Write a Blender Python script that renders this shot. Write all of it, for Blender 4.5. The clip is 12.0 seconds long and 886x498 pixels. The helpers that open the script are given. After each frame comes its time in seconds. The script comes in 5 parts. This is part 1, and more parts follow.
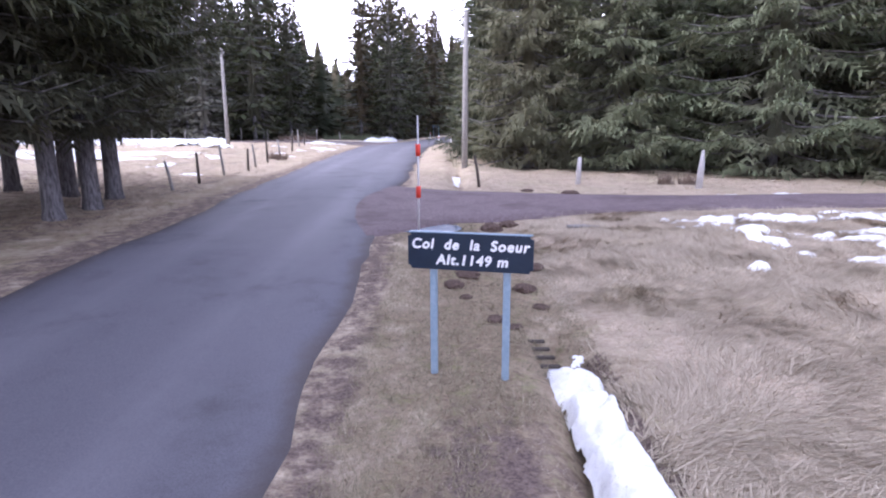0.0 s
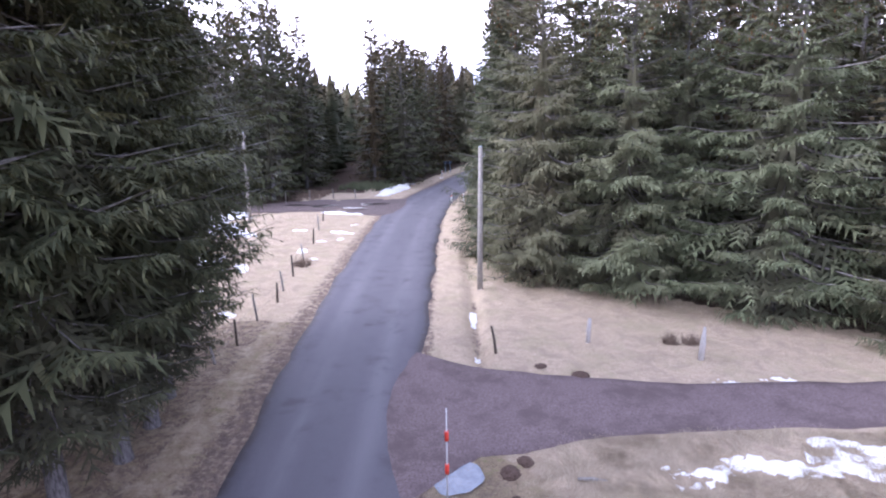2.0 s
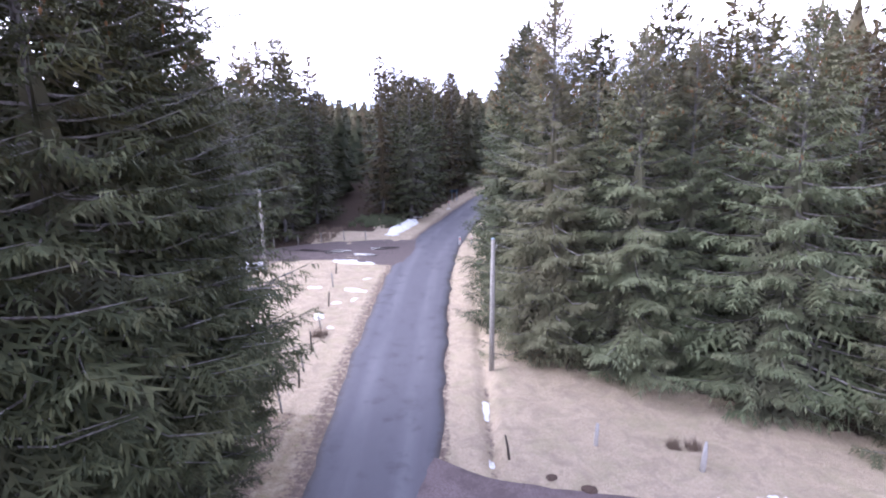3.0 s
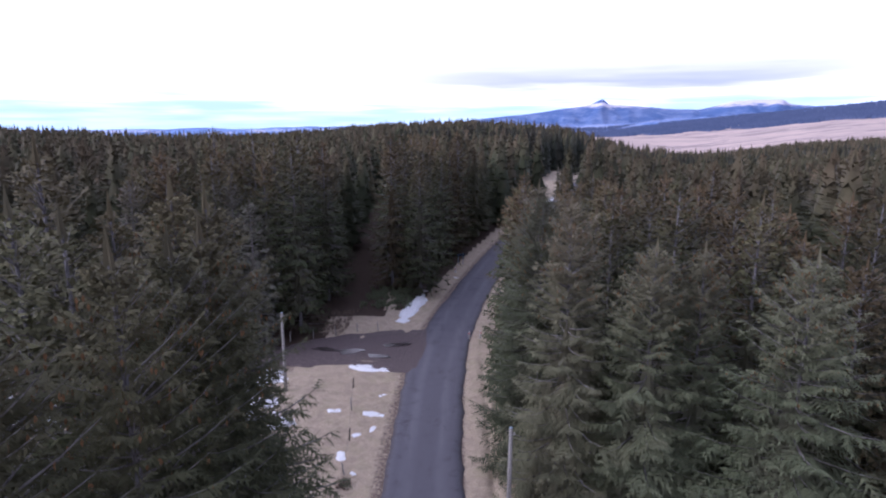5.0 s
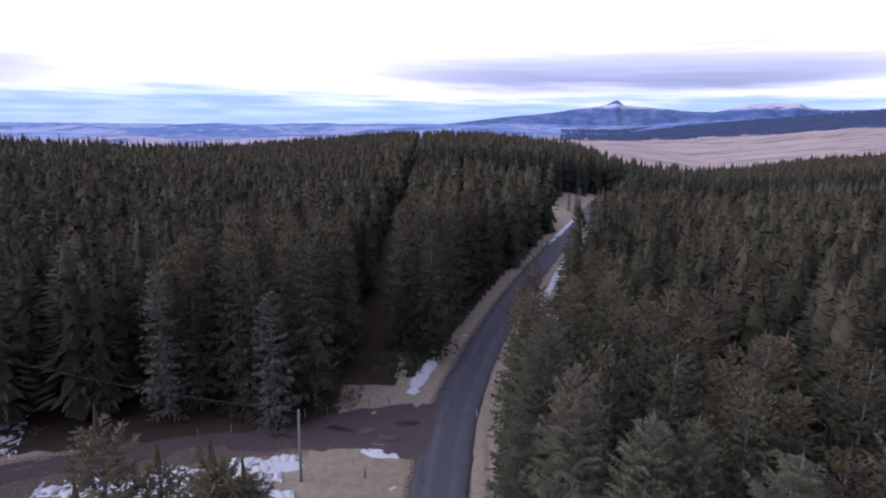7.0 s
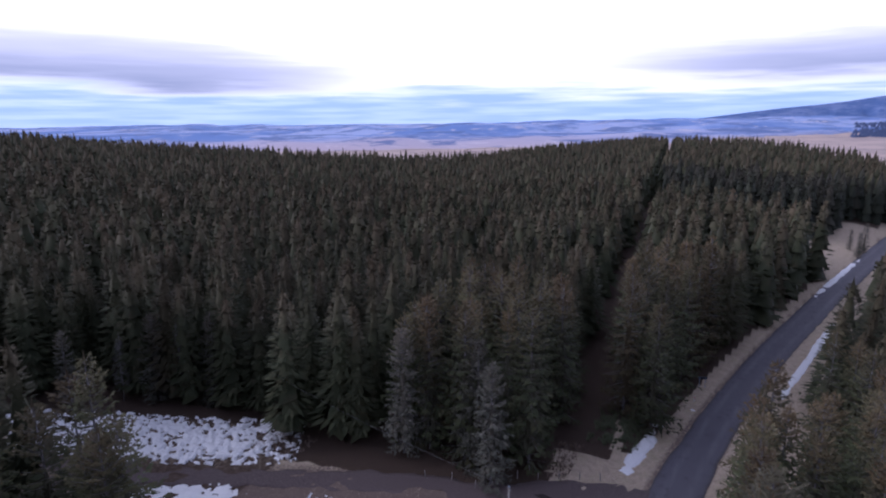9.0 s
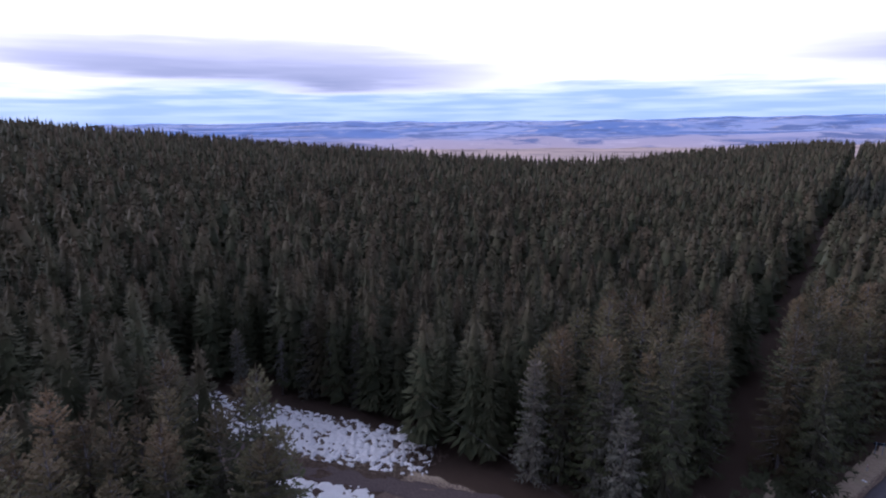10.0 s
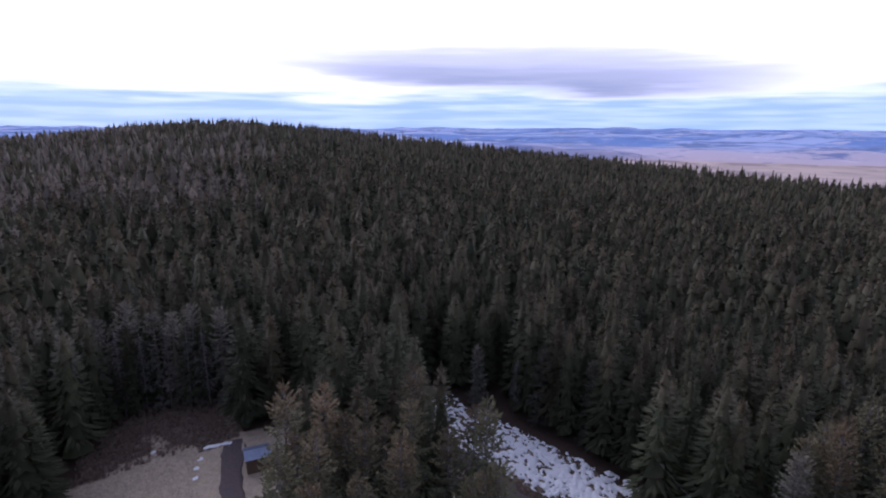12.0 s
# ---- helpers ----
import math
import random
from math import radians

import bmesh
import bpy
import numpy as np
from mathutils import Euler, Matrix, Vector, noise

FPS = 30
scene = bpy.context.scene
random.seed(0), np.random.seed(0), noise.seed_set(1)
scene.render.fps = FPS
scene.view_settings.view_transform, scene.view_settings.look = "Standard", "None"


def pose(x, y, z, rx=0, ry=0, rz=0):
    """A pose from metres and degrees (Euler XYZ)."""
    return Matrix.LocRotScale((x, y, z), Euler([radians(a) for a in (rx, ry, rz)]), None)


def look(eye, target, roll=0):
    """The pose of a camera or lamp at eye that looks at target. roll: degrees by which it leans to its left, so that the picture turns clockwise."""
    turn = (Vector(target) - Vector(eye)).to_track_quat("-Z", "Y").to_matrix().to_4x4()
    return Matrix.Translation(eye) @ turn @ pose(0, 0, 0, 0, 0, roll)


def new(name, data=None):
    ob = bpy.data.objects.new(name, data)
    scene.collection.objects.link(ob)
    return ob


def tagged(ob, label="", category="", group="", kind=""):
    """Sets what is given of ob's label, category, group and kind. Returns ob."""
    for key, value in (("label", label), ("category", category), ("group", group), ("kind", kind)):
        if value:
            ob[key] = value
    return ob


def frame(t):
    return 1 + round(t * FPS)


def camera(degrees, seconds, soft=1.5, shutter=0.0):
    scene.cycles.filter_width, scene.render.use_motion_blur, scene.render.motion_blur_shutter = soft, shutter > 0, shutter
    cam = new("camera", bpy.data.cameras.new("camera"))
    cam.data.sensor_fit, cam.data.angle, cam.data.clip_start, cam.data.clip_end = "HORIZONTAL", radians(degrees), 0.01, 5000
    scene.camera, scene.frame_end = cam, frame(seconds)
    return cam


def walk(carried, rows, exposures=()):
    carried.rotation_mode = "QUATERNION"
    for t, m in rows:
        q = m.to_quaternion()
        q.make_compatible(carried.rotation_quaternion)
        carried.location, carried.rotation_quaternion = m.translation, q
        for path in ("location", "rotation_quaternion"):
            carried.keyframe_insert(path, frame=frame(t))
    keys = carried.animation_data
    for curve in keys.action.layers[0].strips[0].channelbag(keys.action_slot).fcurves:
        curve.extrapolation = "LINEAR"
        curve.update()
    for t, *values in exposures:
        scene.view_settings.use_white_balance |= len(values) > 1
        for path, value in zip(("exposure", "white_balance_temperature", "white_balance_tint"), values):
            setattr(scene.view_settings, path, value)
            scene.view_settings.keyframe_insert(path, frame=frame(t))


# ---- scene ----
cam = camera(76.7, 12.0, soft=2.1)
PATH = [
    (0, (0.01, -0.077, 2.155), (0.009, 1.884, 1.761), -0.2),
    (0.5, (0.009, -0.138, 3.154), (-0.002, 1.822, 2.756), -0.2),
    (1, (-0.06, -0.168, 4.683), (-0.082, 1.79, 4.28), -0.4),
    (1.5, (-0.152, -0.219, 6.235), (-0.18, 1.738, 5.827), -0.7),
    (2, (-0.244, -0.288, 7.79), (-0.281, 1.668, 7.376), -0.9),
    (2.5, (-0.36, -0.434, 9.683), (-0.405, 1.521, 9.264), -0.9),
    (3, (-0.683, -0.598, 11.869), (-0.73, 1.357, 11.451), -0.7),
    (3.5, (-0.738, -0.502, 13.885), (-0.796, 1.453, 13.467), -0.9),
    (5.3, (-1.851, -0.594, 22.42), (-1.892, 1.361, 21.999), 0.1),
    (5.5, (-1.828, -0.66, 23.311), (-1.876, 1.295, 22.892), 0.0),
    (6, (-1.908, -0.814, 25.628), (-1.96, 1.141, 25.212), 0.5),
    (6.5, (-1.945, -0.791, 27.726), (-2.011, 1.162, 27.302), 0.4),
    (6.7, (-1.973, -0.734, 28.326), (-2.043, 1.219, 27.899), 0.7),
    (8.3, (-1.233, -0.592, 34.822), (-1.565, 1.329, 34.374), -0.2),
    (8.5, (-1.252, -0.716, 35.529), (-1.745, 1.17, 35.082), -0.1),
    (9, (-0.932, -0.703, 37.454), (-1.805, 1.04, 37.006), -0.3),
    (9.5, (-0.755, -0.558, 39.18), (-1.878, 1.036, 38.734), -0.5),
    (10, (-1.06, -0.849, 41.174), (-2.336, 0.621, 40.717), -0.4),
    (10.5, (-0.896, -0.611, 42.433), (-2.32, 0.712, 41.964), -0.0),
    (11, (-0.843, -0.183, 43.337), (-2.387, 0.994, 42.859), 0.0),
    (11.5, (-1.161, -0.265, 44.132), (-2.821, 0.747, 43.664), 0.2),
    (12, (-1.246, 0.112, 44.642), (-3.041, 0.877, 44.203), 0.3),
]
walk(cam, [(t, look(eye, target, roll)) for t, eye, target, roll in PATH],
     exposures=[(0.0, 1.03, 5640, 24), (2.0, 0.93, 5600, 24), (3.4, 0.98, 5540, 24), (5.4, -0.78, 5560, 27), (8.5, -1.15, 5450, 27), (12.0, -1.16, 5450, 27)])

# ---------------------------------------------------------------- light
SUN_ELEV, SUN_AZ = radians(30), radians(258)
world = bpy.data.worlds.new("overcast_sky")
scene.world = world
world.use_nodes = True
wn, wl = world.node_tree.nodes, world.node_tree.links
wn.clear()


def wmath(op, a, b=None, c=None, clamp=False):
    n = wn.new("ShaderNodeMath")
    n.operation, n.use_clamp = op, clamp
    for i, v in enumerate((a, b, c)):
        if v is None:
            continue
        if isinstance(v, (int, float)):
            n.inputs[i].default_value = v
        else:
            wl.new(v, n.inputs[i])
    return n.outputs[0]


def wmix(fac, a, b):
    n = wn.new("ShaderNodeMix")
    n.data_type = "RGBA"
    for s, v in ((n.inputs[0], fac), (n.inputs[6], a), (n.inputs[7], b)):
        if isinstance(v, (int, float)):
            s.default_value = v
        elif isinstance(v, tuple):
            s.default_value = (*v, 1)
        else:
            wl.new(v, s)
    return n.outputs[2]


def wsmooth(v, lo, hi):
    n = wn.new("ShaderNodeMapRange")
    n.interpolation_type = "SMOOTHSTEP"
    wl.new(v, n.inputs[0])
    n.inputs[1].default_value, n.inputs[2].default_value = lo, hi
    return n.outputs[0]


tc = wn.new("ShaderNodeTexCoord")
sp = wn.new("ShaderNodeSeparateXYZ")
wl.new(tc.outputs["Generated"], sp.inputs[0])
az = wmath("MULTIPLY", wmath("ARCTAN2", wmath("MULTIPLY", sp.outputs[0], -1.0), sp.outputs[1]), 57.29578)
el = wmath("MULTIPLY", wmath("ARCSINE", sp.outputs[2]), 57.29578)
sky = wn.new("ShaderNodeTexSky")
sky.sky_type, sky.sun_disc = "NISHITA", False
sky.sun_elevation, sky.sun_rotation = SUN_ELEV, SUN_AZ
sky.air_density, sky.dust_density, sky.altitude = 1.0, 2.0, 1150
cmb = wn.new("ShaderNodeCombineXYZ")
wl.new(wmath("MULTIPLY", az, 0.045), cmb.inputs[0])
wl.new(wmath("MULTIPLY", el, 0.55), cmb.inputs[1])
nz = wn.new("ShaderNodeTexNoise")
nz.inputs["Scale"].default_value, nz.inputs["Detail"].default_value = 1.0, 6
wl.new(cmb.outputs[0], nz.inputs["Vector"])
streak = nz.outputs[0]


cmb2 = wn.new("ShaderNodeCombineXYZ")
wl.new(wmath("MULTIPLY", az, 0.11), cmb2.inputs[0])
wl.new(wmath("MULTIPLY", el, 1.7), cmb2.inputs[1])
nz2 = wn.new("ShaderNodeTexNoise")
nz2.inputs["Scale"].default_value, nz2.inputs["Detail"].default_value = 1.0, 7
wl.new(cmb2.outputs[0], nz2.inputs["Vector"])
thin = nz2.outputs[0]


def lens_cloud(a0, e0, wide, high, lean):
    """A flat-bottomed lens of cloud, 0 to 1."""
    u = wmath("DIVIDE", wmath("SUBTRACT", az, a0), wide)
    e = wmath("SUBTRACT", wmath("SUBTRACT", el, e0), wmath("MULTIPLY", u, lean))
    e = wmath("ADD", e, wmath("MULTIPLY", wmath("ADD", wmath("SUBTRACT", streak, 0.5), wmath("MULTIPLY", wmath("SUBTRACT", thin, 0.5), 0.35)), 4.0))
    v = wmath("DIVIDE", e, high)
    r = wmath("ADD", wmath("MULTIPLY", u, u), wmath("MULTIPLY", v, v))
    base = wmath("ADD", 0.48, wmath("MULTIPLY", wmath("SUBTRACT", 1.0, wsmooth(v, -0.75, 0.8)), 0.55))
    return wmath("MULTIPLY", wsmooth(wmath("SUBTRACT", 1.0, r), 0.0, 0.9), base)


LOW_SOUTHWEST = (2.3, 2.3, 2.5)
BLUE, PALE_BLUE, WHITE, GREY = (1.04, 1.45, 2.15), (1.48, 1.86, 2.36), (3.2, 3.1, 3.3), (0.74, 0.84, 1.18)
HIGH_WEST, HIGH_EAST, LOW_EAST = (1.35, 1.37, 1.52), (0.50, 0.54, 0.70), (0.55, 0.58, 0.72)
low = wmath("ADD", el, wmath("MULTIPLY", wmath("SUBTRACT", streak, 0.5), 5.5))
low = wmath("ADD", low, wmath("MULTIPLY", wmath("SUBTRACT", thin, 0.5), 2.2))
veil = wmix(wsmooth(low, 1.5, 3.9), wmix(wsmooth(thin, 0.36, 0.66), BLUE, PALE_BLUE), WHITE)
c1 = lens_cloud(59.0, 5.1, 31.0, 2.7, 0.9)
c2 = lens_cloud(-15.0, 5.4, 33.0, 2.8, -0.3)
shade = wmath("MULTIPLY", wmath("MAXIMUM", c1, c2), wmath("ADD", 0.7, wmath("MULTIPLY", streak, 0.5)), clamp=True)
west = wmath("MULTIPLY", wmath("ADD", wmath("COSINE", wmath("MULTIPLY", wmath("SUBTRACT", az, 95.0), 0.0174533)), 1.0), 0.5)
lowside = wsmooth(wmath("COSINE", wmath("MULTIPLY", wmath("SUBTRACT", az, 38.0), 0.0174533)), -0.5, 0.15)
cloudy = wmix(wsmooth(el, 14.0, 48.0), wmix(lowside, wmix(west, LOW_EAST, LOW_SOUTHWEST), wmix(shade, veil, GREY)), wmix(west, HIGH_EAST, HIGH_WEST))
skyhi = wn.new("ShaderNodeVectorMath")
skyhi.operation = "SCALE"
wl.new(sky.outputs[0], skyhi.inputs[0])
skyhi.inputs[3].default_value = 0.10
full = wmix(0.94, skyhi.outputs[0], cloudy)
bg = wn.new("ShaderNodeBackground")
wl.new(full, bg.inputs[0])
bg.inputs[1].default_value = 1.0
wo = wn.new("ShaderNodeOutputWorld")
wl.new(bg.outputs[0], wo.inputs[0])

sun_data = bpy.data.lights.new("sun", "SUN")
sun_data.energy, sun_data.angle, sun_data.color = 2.3, radians(35), (1.0, 0.95, 0.88)
sun = new("sun", sun_data)
sun.matrix_world = look((math.sin(SUN_AZ) * 50, math.cos(SUN_AZ) * 50, 50 * math.tan(SUN_ELEV)), (0, 0, 0))


# ---------------------------------------------------------------- materials
class Nodes:
    def __init__(self, name, rough=0.85, spec=0.25, metal=0.0):
        self.mat = bpy.data.materials.new(name)
        self.mat.use_nodes = True
        self.t = self.mat.node_tree
        self.b = self.t.nodes["Principled BSDF"]
        self.b.inputs["Roughness"].default_value = rough
        self.b.inputs["Specular IOR Level"].default_value = spec
        self.b.inputs["Metallic"].default_value = metal
        self.tex = self.t.nodes.new("ShaderNodeTexCoord").outputs["Object"]

    def put(self, sock, v):
        if isinstance(v, (int, float)):
            sock.default_value = v
        elif isinstance(v, tuple):
            sock.default_value = (*v, 1) if len(v) == 3 else v
        else:
            self.t.links.new(v, sock)

    def noise(self, scale, detail=4, rough=0.6, vec=None, stretch=None, swirl=0.0):
        v = vec or self.tex
        if stretch:
            m = self.t.nodes.new("ShaderNodeMapping")
            m.inputs["Scale"].default_value = stretch
            self.t.links.new(v, m.inputs[0])
            v = m.outputs[0]
        n = self.t.nodes.new("ShaderNodeTexNoise")
        n.inputs["Scale"].default_value, n.inputs["Detail"].default_value, n.inputs["Roughness"].default_value = scale, detail, rough
        n.inputs["Distortion"].default_value = swirl
        self.t.links.new(v, n.inputs["Vector"])
        return n.outputs[0]

    def ramp(self, v, lo, hi):
        n = self.t.nodes.new("ShaderNodeMapRange")
        n.interpolation_type = "SMOOTHSTEP"
        self.put(n.inputs[0], v)
        n.inputs[1].default_value, n.inputs[2].default_value = lo, hi
        return n.outputs[0]

    def mix(self, f, a, b):
        n = self.t.nodes.new("ShaderNodeMix")
        n.data_type = "RGBA"
        self.put(n.inputs[0], f), self.put(n.inputs[6], a), self.put(n.inputs[7], b)
        return n.outputs[2]

    def math(self, op, a, b=0.0, clamp=False):
        n = self.t.nodes.new("ShaderNodeMath")
        n.operation, n.use_clamp = op, clamp
        self.put(n.inputs[0], a), self.put(n.inputs[1], b)
        return n.outputs[0]

    def attr(self, name):
        n = self.t.nodes.new("ShaderNodeAttribute")
        n.attribute_name = name
        s = self.t.nodes.new("ShaderNodeSeparateColor")
        self.t.links.new(n.outputs["Color"], s.inputs[0])
        return s.outputs

    def island(self):
        return self.t.nodes.new("ShaderNodeNewGeometry").outputs["Random Per Island"]

    def obrand(self):
        return self.t.nodes.new("ShaderNodeObjectInfo").outputs["Random"]

    def color(self, v):
        self.put(self.b.inputs["Base Color"], v)
        return self

    def rough(self, v):
        self.put(self.b.inputs["Roughness"], v)
        return self

    def bump(self, h, strength=0.4, dist=0.03):
        n = self.t.nodes.new("ShaderNodeBump")
        n.inputs["Strength"].default_value, n.inputs["Distance"].default_value = strength, dist
        self.put(n.inputs["Height"], h)
        self.t.links.new(n.outputs[0], self.b.inputs["Normal"])
        return self


def mat_ground():
    m = Nodes("winter_meadow", 0.95, 0.1)
    cov = m.attr("cover")   # dirt, moss, far heath
    mid, fine = m.noise(2.2, 6), m.noise(30, 6, 0.7)
    mat1, mat2 = m.noise(5.5, 6, 0.72, swirl=2.2), m.noise(13, 5, 0.7, stretch=(1, 2.2, 1), swirl=1.2)
    dry = m.mix(m.ramp(mat1, 0.34, 0.68), (0.43, 0.335, 0.240), (0.62, 0.515, 0.390))
    dry = m.mix(m.ramp(mat2, 0.40, 0.68), dry, (0.66, 0.56, 0.43))
    dry = m.mix(m.math("MULTIPLY", m.ramp(fine, 0.5, 0.72), 0.5), dry, (0.32, 0.245, 0.18))
    dry = m.mix(m.math("MULTIPLY", m.ramp(m.noise(1.3, 6, 0.7, swirl=0.8), 0.40, 0.68), 0.6), dry, (0.335, 0.262, 0.210))
    dry = m.mix(m.math("MULTIPLY", m.ramp(m.noise(0.8, 6, 0.7, swirl=0.6), 0.44, 0.70), 0.5), dry, (0.405, 0.365, 0.225))
    moss = m.mix(m.ramp(mat1, 0.3, 0.7), (0.240, 0.180, 0.125), (0.420, 0.340, 0.235))
    moss = m.mix(m.math("MULTIPLY", m.ramp(m.noise(3.2, 5, 0.7), 0.52, 0.66), 0.7), moss, (0.27, 0.265, 0.13))
    moss = m.mix(m.math("MULTIPLY", m.ramp(m.noise(8.5, 5, 0.75, swirl=0.7), 0.52, 0.64), 0.65), moss, (0.135, 0.098, 0.080))
    straw = mat2
    dirt = m.mix(m.ramp(fine, 0.3, 0.7), (0.105, 0.076, 0.066), (0.27, 0.208, 0.178))
    heath = m.mix(m.ramp(m.noise(0.012, 6, 0.65), 0.4, 0.62), (0.62, 0.49, 0.43), (0.50, 0.40, 0.36))
    heath = m.mix(m.math("MULTIPLY", m.ramp(m.noise(0.009, 7, 0.7, stretch=(1, 1.6, 1)), 0.50, 0.60), 0.7), heath, (0.27, 0.22, 0.23))
    c = m.mix(m.ramp(m.math("ADD", cov[1], m.math("MULTIPLY", m.math("SUBTRACT", mid, 0.5), 1.1)), 0.3, 0.75), dry, moss)
    c = m.mix(m.ramp(m.math("ADD", cov[0], m.math("MULTIPLY", m.math("SUBTRACT", m.noise(4.5, 6, 0.7), 0.5), 1.3)), 0.35, 0.7), c, dirt)
    c = m.mix(cov[2], c, heath)
    litter_and_shade = m.mix(m.ramp(fine, 0.3, 0.7), (0.045, 0.034, 0.027), (0.12, 0.085, 0.065))
    # needle litter under the stands; along the ride the same colour paints shade
    c = m.mix(m.ramp(m.math("ADD", m.attr("litter_and_shade")[0], m.math("MULTIPLY", m.math("SUBTRACT", mid, 0.5), 0.6)), 0.3, 0.7), c, litter_and_shade)
    m.color(c).bump(m.math("ADD", m.math("MULTIPLY", fine, 0.6), m.math("ADD", straw, m.math("MULTIPLY", mat1, 2.0))), 0.6, 0.05)
    return m.mat


def mat_asphalt():
    m = Nodes("worn_asphalt", 0.8, 0.35)
    uv = m.attr("across")[0]    # 0 to 1 across the road
    grain, blot, longs = m.noise(70, 5, 0.8), m.noise(0.9, 6, 0.65), m.noise(1.1, 4, 0.55, stretch=(1.2, 0.10, 1))
    c = m.mix(m.ramp(grain, 0.3, 0.7), (0.085, 0.082, 0.100), (0.150, 0.145, 0.168))
    wheel = m.ramp(m.math("ABSOLUTE", m.math("SUBTRACT", m.math("ABSOLUTE", m.math("SUBTRACT", uv, 0.5)), 0.22)), 0.0, 0.13)
    c = m.mix(m.math("MULTIPLY", m.math("SUBTRACT", 1.0, wheel), m.math("MULTIPLY", m.ramp(longs, 0.2, 0.8), 0.6)), c, (0.20, 0.195, 0.22))
    c = m.mix(m.math("MULTIPLY", m.ramp(blot, 0.52, 0.75), 0.55), c, (0.055, 0.052, 0.058))
    edge = m.ramp(m.math("ADD", m.math("ABSOLUTE", m.math("SUBTRACT", uv, 0.5)), m.math("MULTIPLY", m.math("SUBTRACT", m.noise(2.5, 5), 0.5), 0.10)), 0.43, 0.5)
    c = m.mix(m.math("MULTIPLY", edge, 0.7), c, (0.075, 0.06, 0.052))
    m.color(c).rough(m.math("ADD", 0.6, m.math("MULTIPLY", blot, 0.3))).bump(grain, 0.5, 0.008)
    return m.mat


def mat_track():
    m = Nodes("gravel_track", 0.9, 0.2)
    f, b = m.noise(18, 6, 0.75), m.noise(1.1, 5)
    c = m.mix(m.ramp(f, 0.3, 0.72), (0.125, 0.094, 0.096), (0.265, 0.212, 0.218))
    c = m.mix(m.ramp(b, 0.45, 0.7), c, (0.135, 0.105, 0.105))
    m.color(c).bump(f, 0.7, 0.03)
    return m.mat


def mat_plain(name, a, b, scale=12, rough=0.8, spec=0.25, metal=0.0, bump=0.2, dist=0.01, stretch=None):
    m = Nodes(name, rough, spec, metal)
    n = m.noise(scale, 5, 0.65, stretch=stretch)
    m.color(m.mix(m.ramp(n, 0.3, 0.7), a, b)).bump(n, bump, dist)
    return m.mat


def mat_needles(name, dark, light, brown, attr=False, mottle=0.0, vary=1.0):
    """Foliage that varies from spray to spray and from tree to tree, browner at the cone-bearing tops."""
    m = Nodes(name, 0.75, 0.15)
    r, n = m.island(), m.noise(0.45, 3)
    at = m.attr("crown")
    o = at[1] if attr else m.obrand()
    c = m.mix(r, dark, light)
    c = m.mix(m.math("MULTIPLY", m.ramp(n, 0.5, 0.75), 0.4), c, brown)
    # mottle paints random dark flecks for the shady gaps between sprays
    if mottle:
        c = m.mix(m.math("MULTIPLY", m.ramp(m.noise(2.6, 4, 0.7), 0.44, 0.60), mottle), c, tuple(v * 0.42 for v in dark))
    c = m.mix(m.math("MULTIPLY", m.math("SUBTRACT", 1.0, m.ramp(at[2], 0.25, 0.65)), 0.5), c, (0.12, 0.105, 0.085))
    c = m.mix(m.math("MULTIPLY", m.ramp(o, 0.72, 1.0), 0.5), c, brown)
    c = m.mix(m.math("MULTIPLY", m.ramp(at[0], 0.62, 0.95), m.math("ADD", 0.25, m.math("MULTIPLY", m.math("FRACT", m.math("MULTIPLY", o, 3.17)), 0.6))), c, brown)
    tone = m.math("ADD", 1 - 0.38 * vary, m.math("MULTIPLY", m.math("FRACT", m.math("MULTIPLY", o, 7.31)), 0.76 * vary))
    k = m.t.nodes.new("ShaderNodeVectorMath")
    k.operation = "SCALE"
    m.put(k.inputs[0], c), m.put(k.inputs[3], tone)
    m.color(k.outputs[0])
    # needles stand out all round each twig: soften the facing of the flat sprays
    g = m.t.nodes.new("ShaderNodeNewGeometry")
    half, up = m.t.nodes.new("ShaderNodeVectorMath"), m.t.nodes.new("ShaderNodeVectorMath")
    half.operation, up.operation = "SCALE", "ADD"
    m.put(half.inputs[0], g.outputs["Normal"]), m.put(half.inputs[3], 0.7)
    m.put(up.inputs[0], half.outputs[0])
    up.inputs[1].default_value = (0, 0, 0.3)
    unit = m.t.nodes.new("ShaderNodeVectorMath")
    unit.operation = "NORMALIZE"
    m.put(unit.inputs[0], up.outputs[0])
    m.put(m.b.inputs["Normal"], unit.outputs[0])
    return m.mat


def mat_snow():
    m = Nodes("old_snow", 0.7, 0.3)
    n = m.noise(14, 6, 0.7)
    c = m.mix(m.ramp(n, 0.25, 0.6), (0.84, 0.85, 0.88), (0.95, 0.96, 0.97))
    c = m.mix(m.math("MULTIPLY", m.ramp(m.noise(34, 5, 0.8), 0.55, 0.66), 0.35), c, (0.36, 0.33, 0.31))
    m.color(c).bump(m.math("ADD", n, m.math("MULTIPLY", m.noise(45, 3, 0.7), 0.5)), 0.5, 0.05)
    return m.mat


